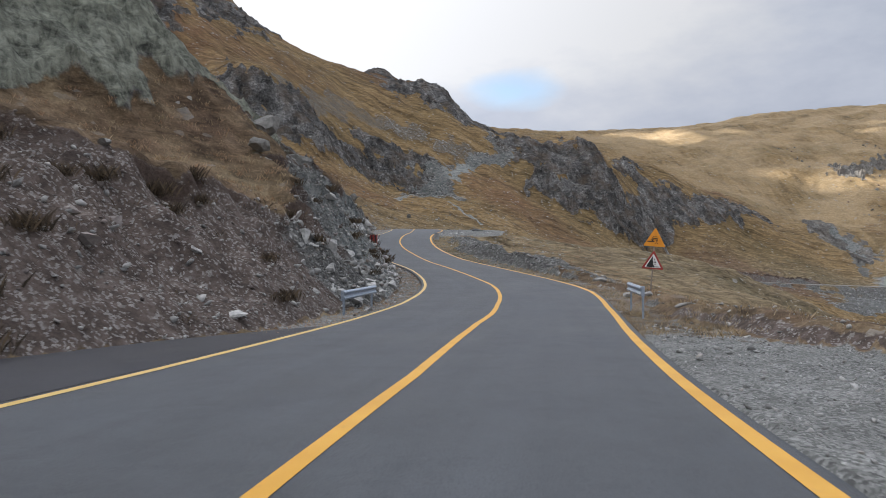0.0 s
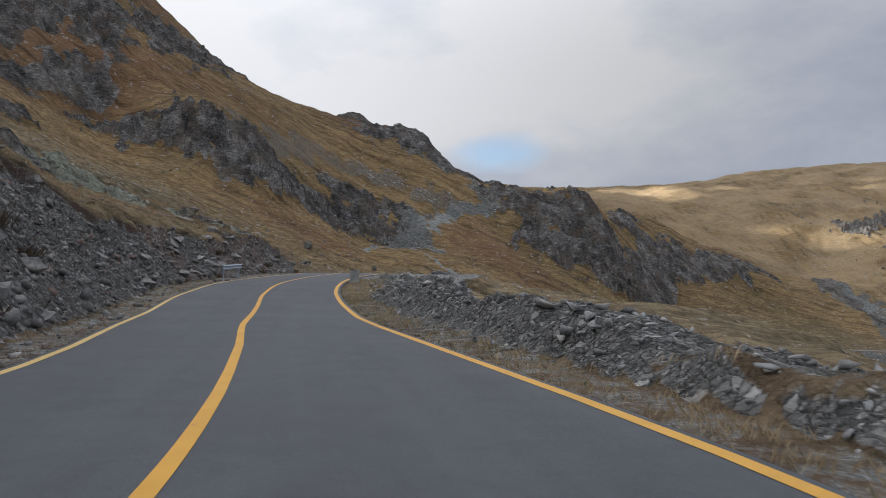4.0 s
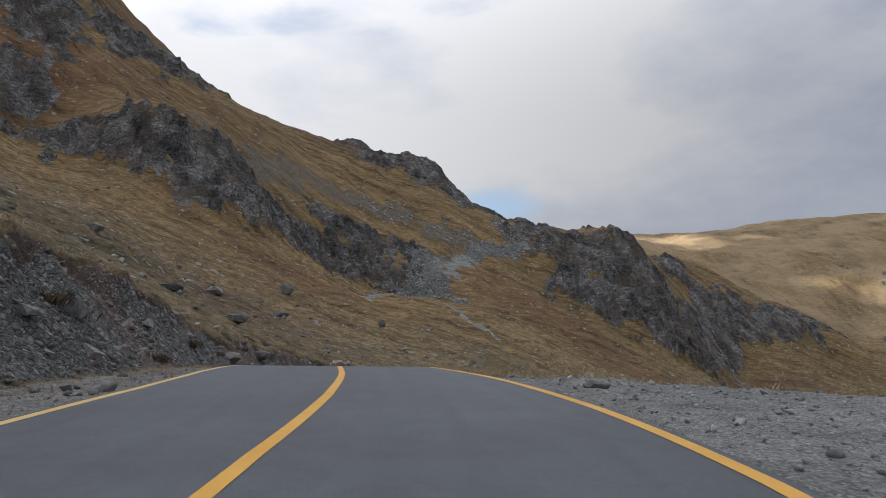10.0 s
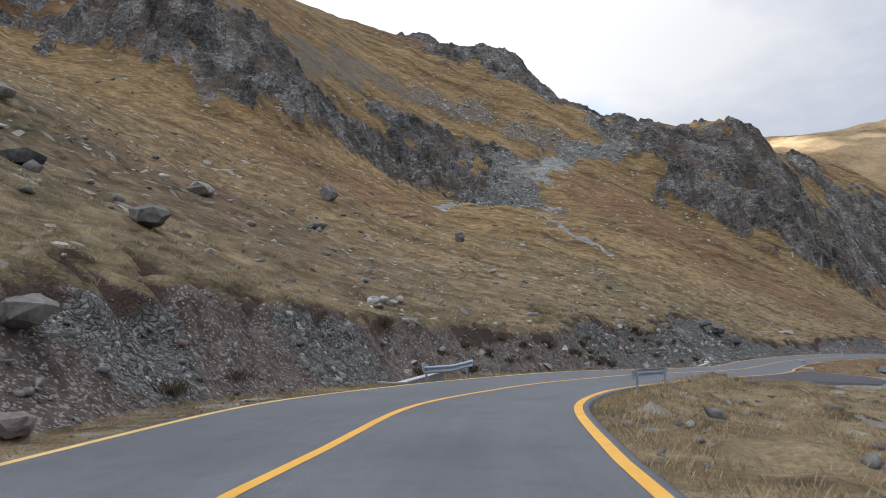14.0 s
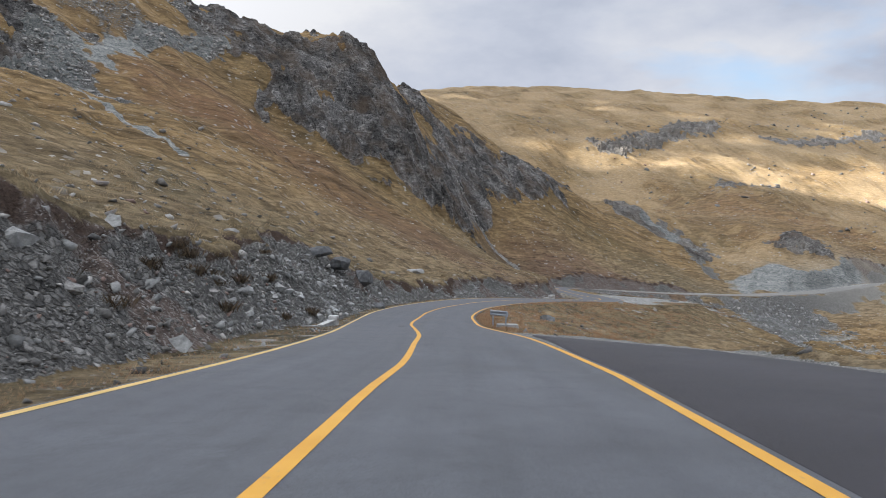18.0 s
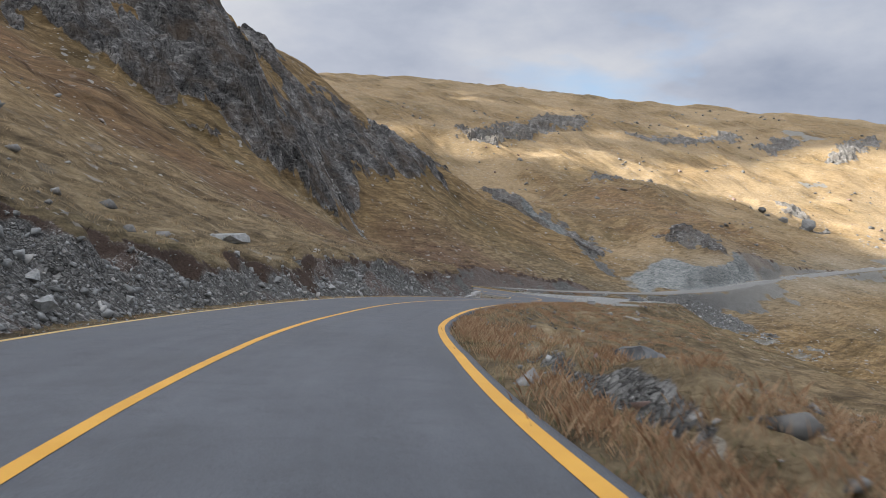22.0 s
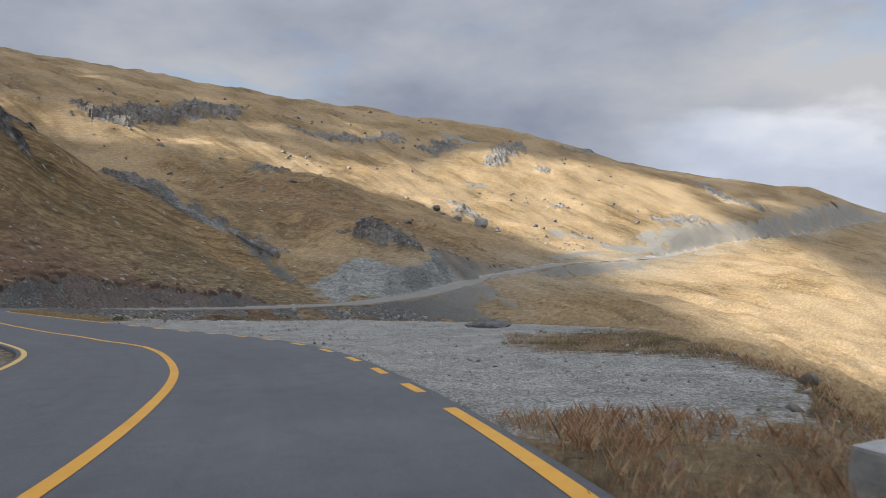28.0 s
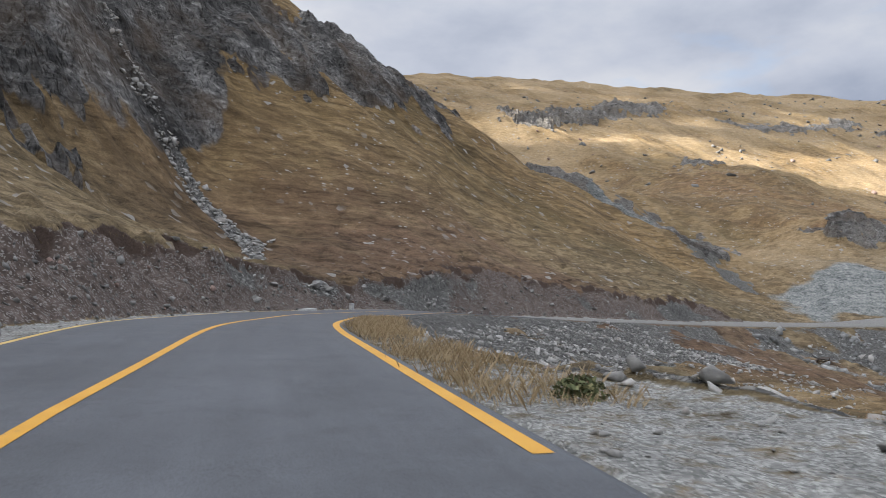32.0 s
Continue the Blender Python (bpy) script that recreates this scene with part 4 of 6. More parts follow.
ROAD_END = RS[-1] - S0


def lane(knots, d):
    return lambda s: float(along(s, knots)) + d


ROAD_SECTION = [(lane(LEFT, -0.24), -0.3), (lane(LEFT, -0.22), -0.015), (lane(LEFT, -0.15), 0.0), lane(LEFT, 1.8), lane(MID, 0), lane(RIGHT, -1.8), (lane(RIGHT, 0.16), 0.0), (lane(RIGHT, 0.24), -0.015), (lane(RIGHT, 0.26), -0.3)]
road = tagged(ribbon("road", -70, 436, ROAD_SECTION, 0.0, M_ROAD), "smooth grey two-lane asphalt mountain road", "road", kind="structure")
tagged(ribbon("road", 436, ROAD_END - 2, ROAD_SECTION, 0.0, M_DUSTY, 1.0), "pale dusty mountain road climbing the far slope", "road", kind="structure")
LINE_RUNS = [("centre_line", MID, -60, 430, M_LINE, 0.17), ("edge_line_left", LEFT, -60, 430, M_PALE, 0.15), ("edge_line_right", RIGHT, -60, 331, M_LINE, 0.19), ("edge_line_right", RIGHT, 366.5, 430, M_LINE, 0.19)]
for nm, tab, a, b, mt, wd in LINE_RUNS:
    tagged(ribbon(nm, a, b, [lane(tab, -wd / 2), lane(tab, wd / 2)], 0.006, mt, 0.25), "solid yellow painted road line", "road marking", kind="structure")
for k in range(12):
    a = 332.7 + 3.0 * k
    if a < 365:
        tagged(ribbon("edge_dash", a, a + 1.25, [lane(RIGHT, -0.09), lane(RIGHT, 0.09)], 0.006, M_LINE, 0.25), "short yellow painted road dash beside gravel", "road marking", "dashes along the gravel lay-by", "structure")
tagged(ribbon("asphalt_apron", -30, 18.5, [(lambda s: float(along(s, LEFT)) - 0.22 - float(along(s, [(-30, 4.4), (8, 3.6), (13, 2.6), (18.5, 0.25)])), -0.02), lane(LEFT, -0.20)], -0.004, M_APRON), "dark new asphalt strip under the cut bank", "pavement", kind="structure")
APRON_IN = [(188, 0.22), (210, 0.24), (218, 0.5), (227, 0.9)]
APRON_OUT = [(188, 0.5), (193, 3.8), (199, 7.4), (208, 7.4), (214, 6.6), (218, 5.6), (221, 3.9), (224, 2.4), (227, 1.2)]


def apron_edge(knots, d):
    return lambda s: float(along(s, RIGHT) + along(s, knots)) + d


tagged(ribbon("asphalt_apron", 188, 227, [(apron_edge(APRON_IN, -0.15), -0.22), apron_edge(APRON_IN, 0.0), (apron_edge(APRON_OUT, 0.0), -0.02), (apron_edge(APRON_OUT, 0.18), -0.25)], -0.004, M_APRON), "dark asphalt lay-by beside the road", "pavement", kind="structure")


# ---- the clouds that keep the sun off the road and break it up on the far slope ----
SUNNY = [(374, 576), (412, 547), (414, 524), (470, 526), (496, 494), (440, 448), (425, 420), (280, 370), (233, 327), (230, 270), (343, 185), (604, 227), (781, 328), (908, 362), (906, 421), (792, 475), (739, 532), (601, 550), (461, 558)]
SUNNY_CREST = [(316, 606), (345, 594), (380, 588), (416, 572), (408, 554), (374, 567), (343, 574), (314, 586)]
SUNNY_TOP = [(262, 772), (390, 824), (432, 762), (372, 682), (337, 640), (308, 690)]


def inside(x, y, ring):
    hit = np.zeros(x.shape, bool)
    for (ax, ay), (bx, by) in zip(ring, ring[1:] + ring[:1]):
        if ay != by:
            hit ^= ((ay > y) != (by > y)) & (x < (bx - ax) * (y - ay) / (by - ay) + ax)
    return hit


def build_clouds():
    k = Mat("cloud", 1.0, 0, 0.0)
    k.color(k.ramp(k.noise(0.01, 4), [(0.3, (0.70, 0.71, 0.73)), (0.7, (0.85, 0.85, 0.86))]))
    high, cell = 1500.0, 14.0
    sx, sy = SUN_DIR.x / SUN_DIR.z * high, SUN_DIR.y / SUN_DIR.z * high
    gx, gy = np.meshgrid(np.arange(-420, 1400, cell), np.arange(-420, 1400, cell))
    n, m = gx.shape
    wx, wy = gx + 9 * pn(gx / 45, gy / 45, 0, 201), gy + 9 * pn(gx / 45, gy / 45, 0, 203)
    thin = ((gy > 545) | (gx > 860)) & (gx > 330)
    closed = ~(inside(wx, wy, SUNNY) | inside(gx, gy, SUNNY_CREST) | inside(wx, wy, SUNNY_TOP)) & ~(thin & (pn(gx / 30, gy / 30, 0, 205) + 0.6 * pn(gx / 90, gy / 90, 0, 207) > 0.38))
    thick = 30 + 25 * fbm(gx / 130, gy / 130, 0, 3, 0.5, 209)
    verts = np.concatenate([np.stack([gx + sx, gy + sy, high + t], -1).reshape(-1, 3) for t in (thick, -0.4 * thick)])
    i, j = np.nonzero(closed[:-1, :-1])
    a = i * m + j
    top = np.stack([a, a + 1, a + m + 1, a + m], 1)
    faces = np.concatenate([top, top[:, ::-1] + n * m])
    me = bpy.data.meshes.new("cloud")
    me.from_pydata(verts.tolist(), [], faces.tolist())
    me.polygons.foreach_set("use_smooth", [True] * len(faces))
    me.materials.append(k.m)
    tagged(new("cloud", me), "broken grey cloud bank high over the road", "cloud", kind="structure")


build_clouds()

# ---- materials of the things ----
def make_stone(name, dark, light, warm=(0.2, 0.15, 0.12), amount=0.15):
    k = Mat(name, 0.9, 0, 0.2)
    n = k.noise(3.0, 6, 0.65)
    c = k.ramp(n, [(0.3, dark), (0.7, light)])
    c = k.mix(0.75, c, k.ramp(k.island(), [(0.0, 0.5), (0.6, 1.0), (1.0, 1.55)]), "MULTIPLY")
    c = k.mix(k.ramp(k.island(), [(1 - amount, 0.0), (1 - amount + 0.02, 0.8)]), c, warm)
    k.color(c)
    k.bump(k.noise(14, 5, 0.7), 0.03, 0.7)
    return k.m


def make_blade(name, stops):
    k = Mat(name, 0.85, 0, 0.2)
    c = k.ramp(k.island(), stops)
    c = k.mix(0.3, c, k.ramp(k.noise(0.5, 4), [(0.35, 0.55), (0.65, 1.0)]), "MULTIPLY")
    k.color(c)
    return k.m


def make_concrete():
    k = Mat("weathered_concrete", 0.85, 0, 0.25)
    c = k.ramp(k.noise(1.6, 6, 0.65), [(0.3, (0.16, 0.165, 0.17)), (0.5, (0.28, 0.29, 0.295)), (0.72, (0.42, 0.425, 0.42))])
    c = k.mix(k.ramp(k.noise(7, 5, 0.7), [(0.55, 0.0), (0.7, 0.6)]), c, (0.13, 0.125, 0.115))
    k.color(c)
    k.bump(k.noise(30, 5, 0.7), 0.01, 0.6)
    return k.m


def make_steel():
    k = Mat("galvanised_steel", 0.5, 0.75, 0.5)
    c = k.ramp(k.noise(9, 4, 0.6), [(0.3, (0.26, 0.31, 0.38)), (0.7, (0.42, 0.48, 0.57))])
    c = k.mix(k.ramp(k.noise(2.5, 6, 0.7), [(0.62, 0.0), (0.78, 0.55)]), c, (0.22, 0.19, 0.17))
    k.color(c)
    k.roughness(k.ramp(k.noise(4, 4), [(0.3, 0.38), (0.7, 0.62)]))
    k.bump(k.noise(20, 3), 0.003, 0.4)
    return k.m


def make_plain(name, c0, c1, rough=0.55, scale=8.0):
    k = Mat(name, rough, 0, 0.4)
    k.color(k.ramp(k.noise(scale, 5, 0.65), [(0.3, c0), (0.7, c1)]))
    k.bump(k.noise(scale * 6, 3), 0.004, 0.4)
    return k.m


M_STONE = make_stone("grey_stone", (0.090, 0.089, 0.087), (0.255, 0.252, 0.243), (0.20, 0.13, 0.11), 0.12)
M_SLATE = make_stone("slate_stone", (0.135, 0.140, 0.140), (0.32, 0.328, 0.325), (0.38, 0.37, 0.35), 0.08)
M_PINK = make_stone("reddish_stone", (0.105, 0.086, 0.080), (0.250, 0.218, 0.204), (0.36, 0.35, 0.33), 0.2)
M_PALEROCK = make_stone("pale_stone", (0.20, 0.20, 0.195), (0.42, 0.415, 0.40), (0.28, 0.26, 0.24), 0.1)
M_DARK = make_stone("dark_slate", (0.045, 0.048, 0.052), (0.135, 0.140, 0.146), (0.2, 0.2, 0.2), 0.0)
M_BOULDER = make_stone("boulder_stone", (0.080, 0.078, 0.074), (0.225, 0.220, 0.207), (0.25, 0.20, 0.17), 0.0)
M_STRAW = make_blade("straw_grass", [(0.0, (0.21, 0.150, 0.080)), (0.5, (0.35, 0.262, 0.155)), (1.0, (0.50, 0.40, 0.26))])
M_RUST = make_blade("rusty_grass", [(0.0, (0.22, 0.125, 0.070)), (0.5, (0.36, 0.225, 0.135)), (1.0, (0.50, 0.365, 0.235))])
M_HERB = make_blade("green_herbs", [(0.0, (0.060, 0.075, 0.035)), (0.6, (0.120, 0.135, 0.065)), (1.0, (0.24, 0.225, 0.115))])
M_HEATH = make_blade("dark_heath", [(0.0, (0.035, 0.028, 0.020)), (0.6, (0.085, 0.062, 0.042)), (1.0, (0.150, 0.110, 0.070))])
M_CONCRETE, M_STEEL = make_concrete(), make_steel()
M_WHITEWASH = make_plain("worn_white_paint", (0.26, 0.265, 0.27), (0.52, 0.525, 0.52), 0.7, 4.0)
M_ORANGE = make_plain("orange_sheet", (0.72, 0.26, 0.02), (0.80, 0.33, 0.03), 0.45)
M_RED = make_plain("red_sheet", (0.24, 0.030, 0.025), (0.33, 0.045, 0.038), 0.5)
M_WHITE = make_plain("white_sheet", (0.66, 0.66, 0.66), (0.76, 0.76, 0.75), 0.45)
M_BLACK = make_plain("black_sheet", (0.012, 0.012, 0.013), (0.022, 0.022, 0.024), 0.5)
M_POLE = make_plain("rusted_pole", (0.14, 0.11, 0.09), (0.26, 0.22, 0.19), 0.65, 14)
M_TIMBER = make_plain("dark_timber", (0.035, 0.026, 0.020), (0.080, 0.060, 0.045), 0.8, 10)
M_DRIFT = make_plain("bleached_wood", (0.22, 0.19, 0.16), (0.42, 0.38, 0.33), 0.8, 9)


# ---- helpers for things ----
def part(name, bm, material, parent, label=""):
    me = bpy.data.meshes.new(name)
    bm.to_mesh(me)
    bm.free()
    me.materials.append(material)
    ob = new(name, me)
    ob.parent = parent
    return tagged(ob, label)


def thing(name, m, label, category, group=""):
    e = new(name)
    e.empty_display_size = 0.2
    e.matrix_basis = m
    return tagged(e, label, category, group)


def box(bm, cx, cy, cz, sx, sy, sz, bevel=0.0, turn=None):
    r = bmesh.ops.create_cube(bm, size=1.0, matrix=Matrix.LocRotScale((cx, cy, cz), turn, (sx, sy, sz)))
    if bevel:
        edges = list({e for v in r["verts"] for e in v.link_edges})
        bmesh.ops.bevel(bm, geom=edges, offset=bevel, segments=2, affect="EDGES", profile=0.7)
    return r


def boxed(*a, **k):
    bm = bmesh.new()
    box(bm, *a, **k)
    return bm


def rough_up(bm, amp, size, seed):
    for v in bm.verts:
        v.co += noise.noise_vector(v.co / size + Vector((seed * 3.1, seed * 1.7, seed))) * amp


def prism(outline, depth, y=0.0):
    """A flat shape in x, z with some depth in y."""
    bm = bmesh.new()
    f = [bm.verts.new((x, y, z)) for x, z in outline]
    b = [bm.verts.new((x, y + depth, z)) for x, z in outline]
    bm.faces.new(f)
    bm.faces.new(b[::-1])
    n = len(f)
    for i in range(n):
        bm.faces.new((f[i], b[i], b[(i + 1) % n], f[(i + 1) % n]))
    bmesh.ops.recalc_face_normals(bm, faces=bm.faces)
    return bm


def spot(s, u, dz=0.0):
    """A place on the land, metres along the road and across it."""
    q = s + S0
    x = np.interp(q, RS, RL[:, 0]) + np.interp(q, RS, RN[:, 0]) * u
    y = np.interp(q, RS, RL[:, 1]) + np.interp(q, RS, RN[:, 1]) * u
    return ground_pt(x, y, dz)


def ground_pt(x, y, dz=0.0):
    z, _ = land(np.array([float(x)]), np.array([float(y)]))
    return Vector((float(x), float(y), float(z[0]) + dz))


def heading(a, b):
    return math.degrees(math.atan2(b[1] - a[1], b[0] - a[0]))


# ---- loose stones, as one mesh a stretch ----
def rock_shapes(count, seed, flat=0.6):
    rnd = random.Random(seed)
    out = []
    for _ in range(count):
        bm = bmesh.new()
        for _ in range(9):
            v = Vector((rnd.gauss(0, 1), rnd.gauss(0, 1), rnd.gauss(0, 1))).normalized()
            v = Vector((v.x * rnd.uniform(0.75, 1.15), v.y * rnd.uniform(0.55, 0.95), v.z * flat * rnd.uniform(0.7, 1.1)))
            bm.verts.new(v)
        r = bmesh.ops.convex_hull(bm, input=bm.verts)
        bmesh.ops.delete(bm, geom=[g for g in r["geom_interior"] if isinstance(g, bmesh.types.BMVert)], context="VERTS")
        bmesh.ops.triangulate(bm, faces=bm.faces)
        bm.verts.index_update()
        out.append((np.array([v.co[:] for v in bm.verts]), np.array([[v.index for v in f.verts] for f in bm.faces])))
        bm.free()
    return out


def turns(n, rng, lean):
    a, b, c = rng.rand(n) * 6.283, (rng.rand(n) - 0.5) * 2 * lean, (rng.rand(n) - 0.5) * 2 * lean
    ca, sa, cb, sb, cc, sc = np.cos(a), np.sin(a), np.cos(b), np.sin(b), np.cos(c), np.sin(c)
    m = np.empty((n, 3, 3))
    m[:, 0] = np.stack([ca * cb, ca * sb * sc - sa * cc, ca * sb * cc + sa * sc], 1)
    m[:, 1] = np.stack([sa * cb, sa * sb * sc + ca * cc, sa * sb * cc - ca * sc], 1)
    m[:, 2] = np.stack([-sb, cb * sc, cb * cc], 1)
    return m


def quick_mesh(name, verts, tris, material):
    me = bpy.data.meshes.new(name)
    me.vertices.add(len(verts))
    me.vertices.foreach_set("co", verts.astype(np.float32).ravel())
    me.loops.add(tris.size)
    me.loops.foreach_set("vertex_index", tris.astype(np.int32).ravel())
    me.polygons.add(len(tris))
    me.polygons.foreach_set("loop_start", (np.arange(len(tris)) * tris.shape[1]).astype(np.int32))
    me.update(calc_edges=True)
    me.materials.append(material)
    return new(name, me)


def strew(name, label, p, size, material, seed, lean=0.6, sink=0.25, flat=0.6, single=0):
    """The largest ones, as many as single says, are stones of their own."""
    rng = np.random.RandomState(seed)
    shapes = rock_shapes(9, seed, flat)
    if single:
        order = np.argsort(-size)
        lone, rest = order[:single], order[single:]
        kinds = [chunk(v, f, material) for v, f in rock_shapes(7, seed + 1, flat + 0.1)]
        for q, i in enumerate(lone):
            ob = new("stone", kinds[q % 7])
            m = Matrix([list(r) for r in turns(1, rng, 0.45)[0]]).to_4x4()
            ob.matrix_basis = Matrix.Translation(Vector(p[i]) + Vector((0, 0, size[i] * 0.18))) @ m @ Matrix.Scale(float(size[i]), 4)
            tagged(ob, SINGLE[material.name], "stone", "loose stones beside the road")
        p, size = p[rest], size[rest]
    pick = rng.randint(0, len(shapes), len(p))
    vs, fs, base = [], [], 0
    for k, (v, f) in enumerate(shapes):
        i = np.where(pick == k)[0]
        if not len(i):
            continue
        w = np.einsum("nij,vj->nvi", turns(len(i), rng, lean), v) * size[i][:, None, None]
        w = w + p[i][:, None, :] + np.array([0, 0, 1.0]) * (size[i] * (0.5 - sink) * 0.8)[:, None, None]
        vs.append(w.reshape(-1, 3))
        fs.append((f[None] + (base + np.arange(len(i)) * len(v))[:, None, None]).reshape(-1, 3))
        base += len(i) * len(v)
    return tagged(quick_mesh(name, np.concatenate(vs), np.concatenate(fs), material), label, "stones", kind="stuff")


def chunk(v, f, material):
    """One broken stone with worn edges, about a metre in half length."""
    bm = bmesh.new()
    vs = [bm.verts.new(c) for c in v]
    for t in f:
        bm.faces.new([vs[i] for i in t])
    bmesh.ops.subdivide_edges(bm, edges=bm.edges, cuts=1, use_grid_fill=True)
    rough_up(bm, 0.07, 0.5, len(f))
    me = bpy.data.meshes.new("stone")
    bm.to_mesh(me)
    bm.free()
    me.materials.append(material)
    return me


SINGLE = {"grey_stone": "angular grey stone lying on the stony bank", "slate_stone": "flat blue-grey slate stone beside the road", "reddish_stone": "pale reddish stone fallen on dark soil", "pale_stone": "pale broken stone lying on dark soil"}


def by_road(s, u):
    q = s + S0
    return np.interp(q, RS, RL[:, 0]) + np.interp(q, RS, RN[:, 0]) * u, np.interp(q, RS, RL[:, 1]) + np.interp(q, RS, RN[:, 1]) * u


def sizes(rng, n, mid, most, spread=0.72):
    return np.minimum(mid * np.exp(rng.randn(n) * spread), most)


def strew_bank(s0, s1, n, reach, mid, most, material, label, seed):
    rng = np.random.RandomState(seed)
    s = s0 + rng.rand(n) * (s1 - s0)
    u = along(s, LEFT) - 0.2 - (0.3 + rng.rand(n) ** 1.3 * reach)
    x, y = by_road(s, u)
    z, c = land(x, y)
    k = (c["soil"] > 0.35) & (rng.rand(n) < 1.0 - 0.8 * c["topsoil"]) | ((c["gravel"] > 0.3) & (rng.rand(n) < 0.22))
    sz = sizes(rng, n, mid, most) * np.where(c["soil"] > 0.35, 1, 0.5)
    return strew("bank_rubble", label, np.stack([x, y, z], 1)[k], sz[k], material, seed, 0.9, single=28)


def strew_patch(name, label, n, s0, s1, d0, d1, mid, most, material, seed, keep=None, flat=0.5):
    """On the right of the road."""
    rng = np.random.RandomState(seed)
    s = s0 + rng.rand(n) * (s1 - s0)
    x, y = by_road(s, along(s, RIGHT) + 0.22 + d0 + rng.rand(n) * (d1 - d0))
    z, c = land(x, y)
    k = np.ones(n, bool) if keep is None else keep(c, rng.rand(n), x, y)
    return strew(name, label, np.stack([x, y, z], 1)[k], sizes(rng, n, mid, most)[k], material, seed, 0.7, 0.3, flat)


def strew_area(name, label, n, x0, x1, y0, y1, mid, most, material, seed, keep):
    rng = np.random.RandomState(seed)
    x, y = x0 + rng.rand(n) * (x1 - x0), y0 + rng.rand(n) * (y1 - y0)
    z, c = land(x, y)
    k = keep(c, rng.rand(n), x, y)
    return strew(name, label, np.stack([x, y, z], 1)[k], sizes(rng, n, mid, most)[k], material, seed, 0.5, 0.4)


strew_bank(-6, 52, 4500, 9.0, 0.033, 0.4, M_PINK, "reddish broken stones lying on the cut bank", 301)
strew_bank(-6, 60, 1900, 9.0, 0.06, 0.5, M_PALEROCK, "pale broken stones lying on the cut bank", 306)
strew_bank(26, 60, 3500, 6.0, 0.065, 0.6, M_PALEROCK, "pale grey broken stones lying on the cut bank", 307)
strew_bank(50, 135, 8000, 7.0, 0.055, 0.6, M_STONE, "grey broken stones lying on the cut bank", 302)
strew_bank(60, 122, 1500, 7.0, 0.13, 0.6, M_STONE, "flat grey slabs lying on the cut bank", 308)
strew_bank(180, 300, 1500, 6.0, 0.11, 0.5, M_SLATE, "flat slate slabs lying on the cut bank", 309)
strew_bank(135, 235, 9000, 6.5, 0.05, 0.5, M_STONE, "small grey broken stones lying on the cut bank", 303)
strew_bank(225, 330, 9000, 5.5, 0.055, 0.4, M_SLATE, "blue-grey slate rubble lying on the cut bank", 304)
strew_bank(325, 470, 6000, 8.0, 0.08, 0.5, M_STONE, "grey rubble at the foot of the cut bank", 305)
strew_patch("slate_heap", "grey slate rubble heaped beside the road", 5200, 34, 96, 0.8, 7.5, 0.05, 0.28, M_SLATE, 311, lambda c, r, x, y: r < 0.15 + c["scree"])
strew_patch("gravel_stones", "loose pale gravel stones beside the road", 4200, -4, 22, 0.2, 9.0, 0.022, 0.12, M_PALEROCK, 312)
strew_patch("gravel_stones", "loose pale gravel stones on the lay-by", 4600, 96, 128, 0.2, 9.0, 0.024, 0.15, M_SLATE, 313)
strew_patch("gravel_stones", "loose pale gravel stones on the lay-by", 4200, 330, 372, 0.1, 14.0, 0.022, 0.12, M_PALEROCK, 314)
strew_patch("rubble_field", "grey broken rock rubble in the hollow beside the road", 8000, 366, 450, 2.6, 26.0, 0.10, 0.42, M_PALEROCK, 315, lambda c, r, x, y: r < 0.25 + c["scree"])
strew_patch("verge_stones", "flat grey stones among the roadside grass", 1800, 130, 335, 0.3, 9.0, 0.07, 0.35, M_STONE, 316, lambda c, r, x, y: c["gravel"] < 0.6)
strew_patch("verge_stones", "flat blue-grey stones lying between patches of grass", 3200, 226, 292, 1.0, 13.0, 0.05, 0.26, M_SLATE, 317, lambda c, r, x, y: (c["gravel"] < 0.6) & (r < 0.15 + 1.2 * step(0.0, 0.35, fbm(x / 5, y / 5, 0, 3, 0.5, 339))), 0.35)
strew_patch("verge_stones", "pale stones scattered over the thin dry turf", 3000, 22, 110, 1.5, 16.0, 0.07, 0.4, M_PALEROCK, 318, lambda c, r, x, y: r < 0.1 + 1.1 * step(0.0, 0.35, fbm(x / 6, y / 6, 0, 3, 0.5, 341)), 0.4)
strew_area("hill_stones", "grey stones scattered over the grassy hillside", 9000, -85, 40, 55, 330, 0.14, 0.7, M_STONE, 321, lambda c, r, x, y: (r < 0.15 + 0.8 * step(0.0, 0.35, fbm(x / 22, y / 22, 0, 3, 0.5, 333))) & (c["soil"] < 0.3) & (c["gravel"] < 0.2) & (road_at(x, y)[1] < -6))
strew_area("hill_stones", "pale stones scattered over the grassy hillside", 9000, -70, 45, 100, 320, 0.13, 0.8, M_PALEROCK, 325, lambda c, r, x, y: (r < 0.1 + 0.8 * step(0.05, 0.4, fbm(x / 18, y / 18, 0, 3, 0.5, 337))) & (c["soil"] < 0.3) & (c["gravel"] < 0.2) & (road_at(x, y)[1] < -6))
strew_area("scree_stones", "pale grey scree blocks below the crags", 20000, -30, 60, 315, 420, 0.24, 0.9, M_PALEROCK, 322, lambda c, r, x, y: c["scree"] > 0.35)
strew_area("gully_stones", "pale stones washed down the gully", 9000, 108, 130, 376, 414, 0.16, 0.7, M_PALEROCK, 323, lambda c, r, x, y: c["scree"] > 0.4)
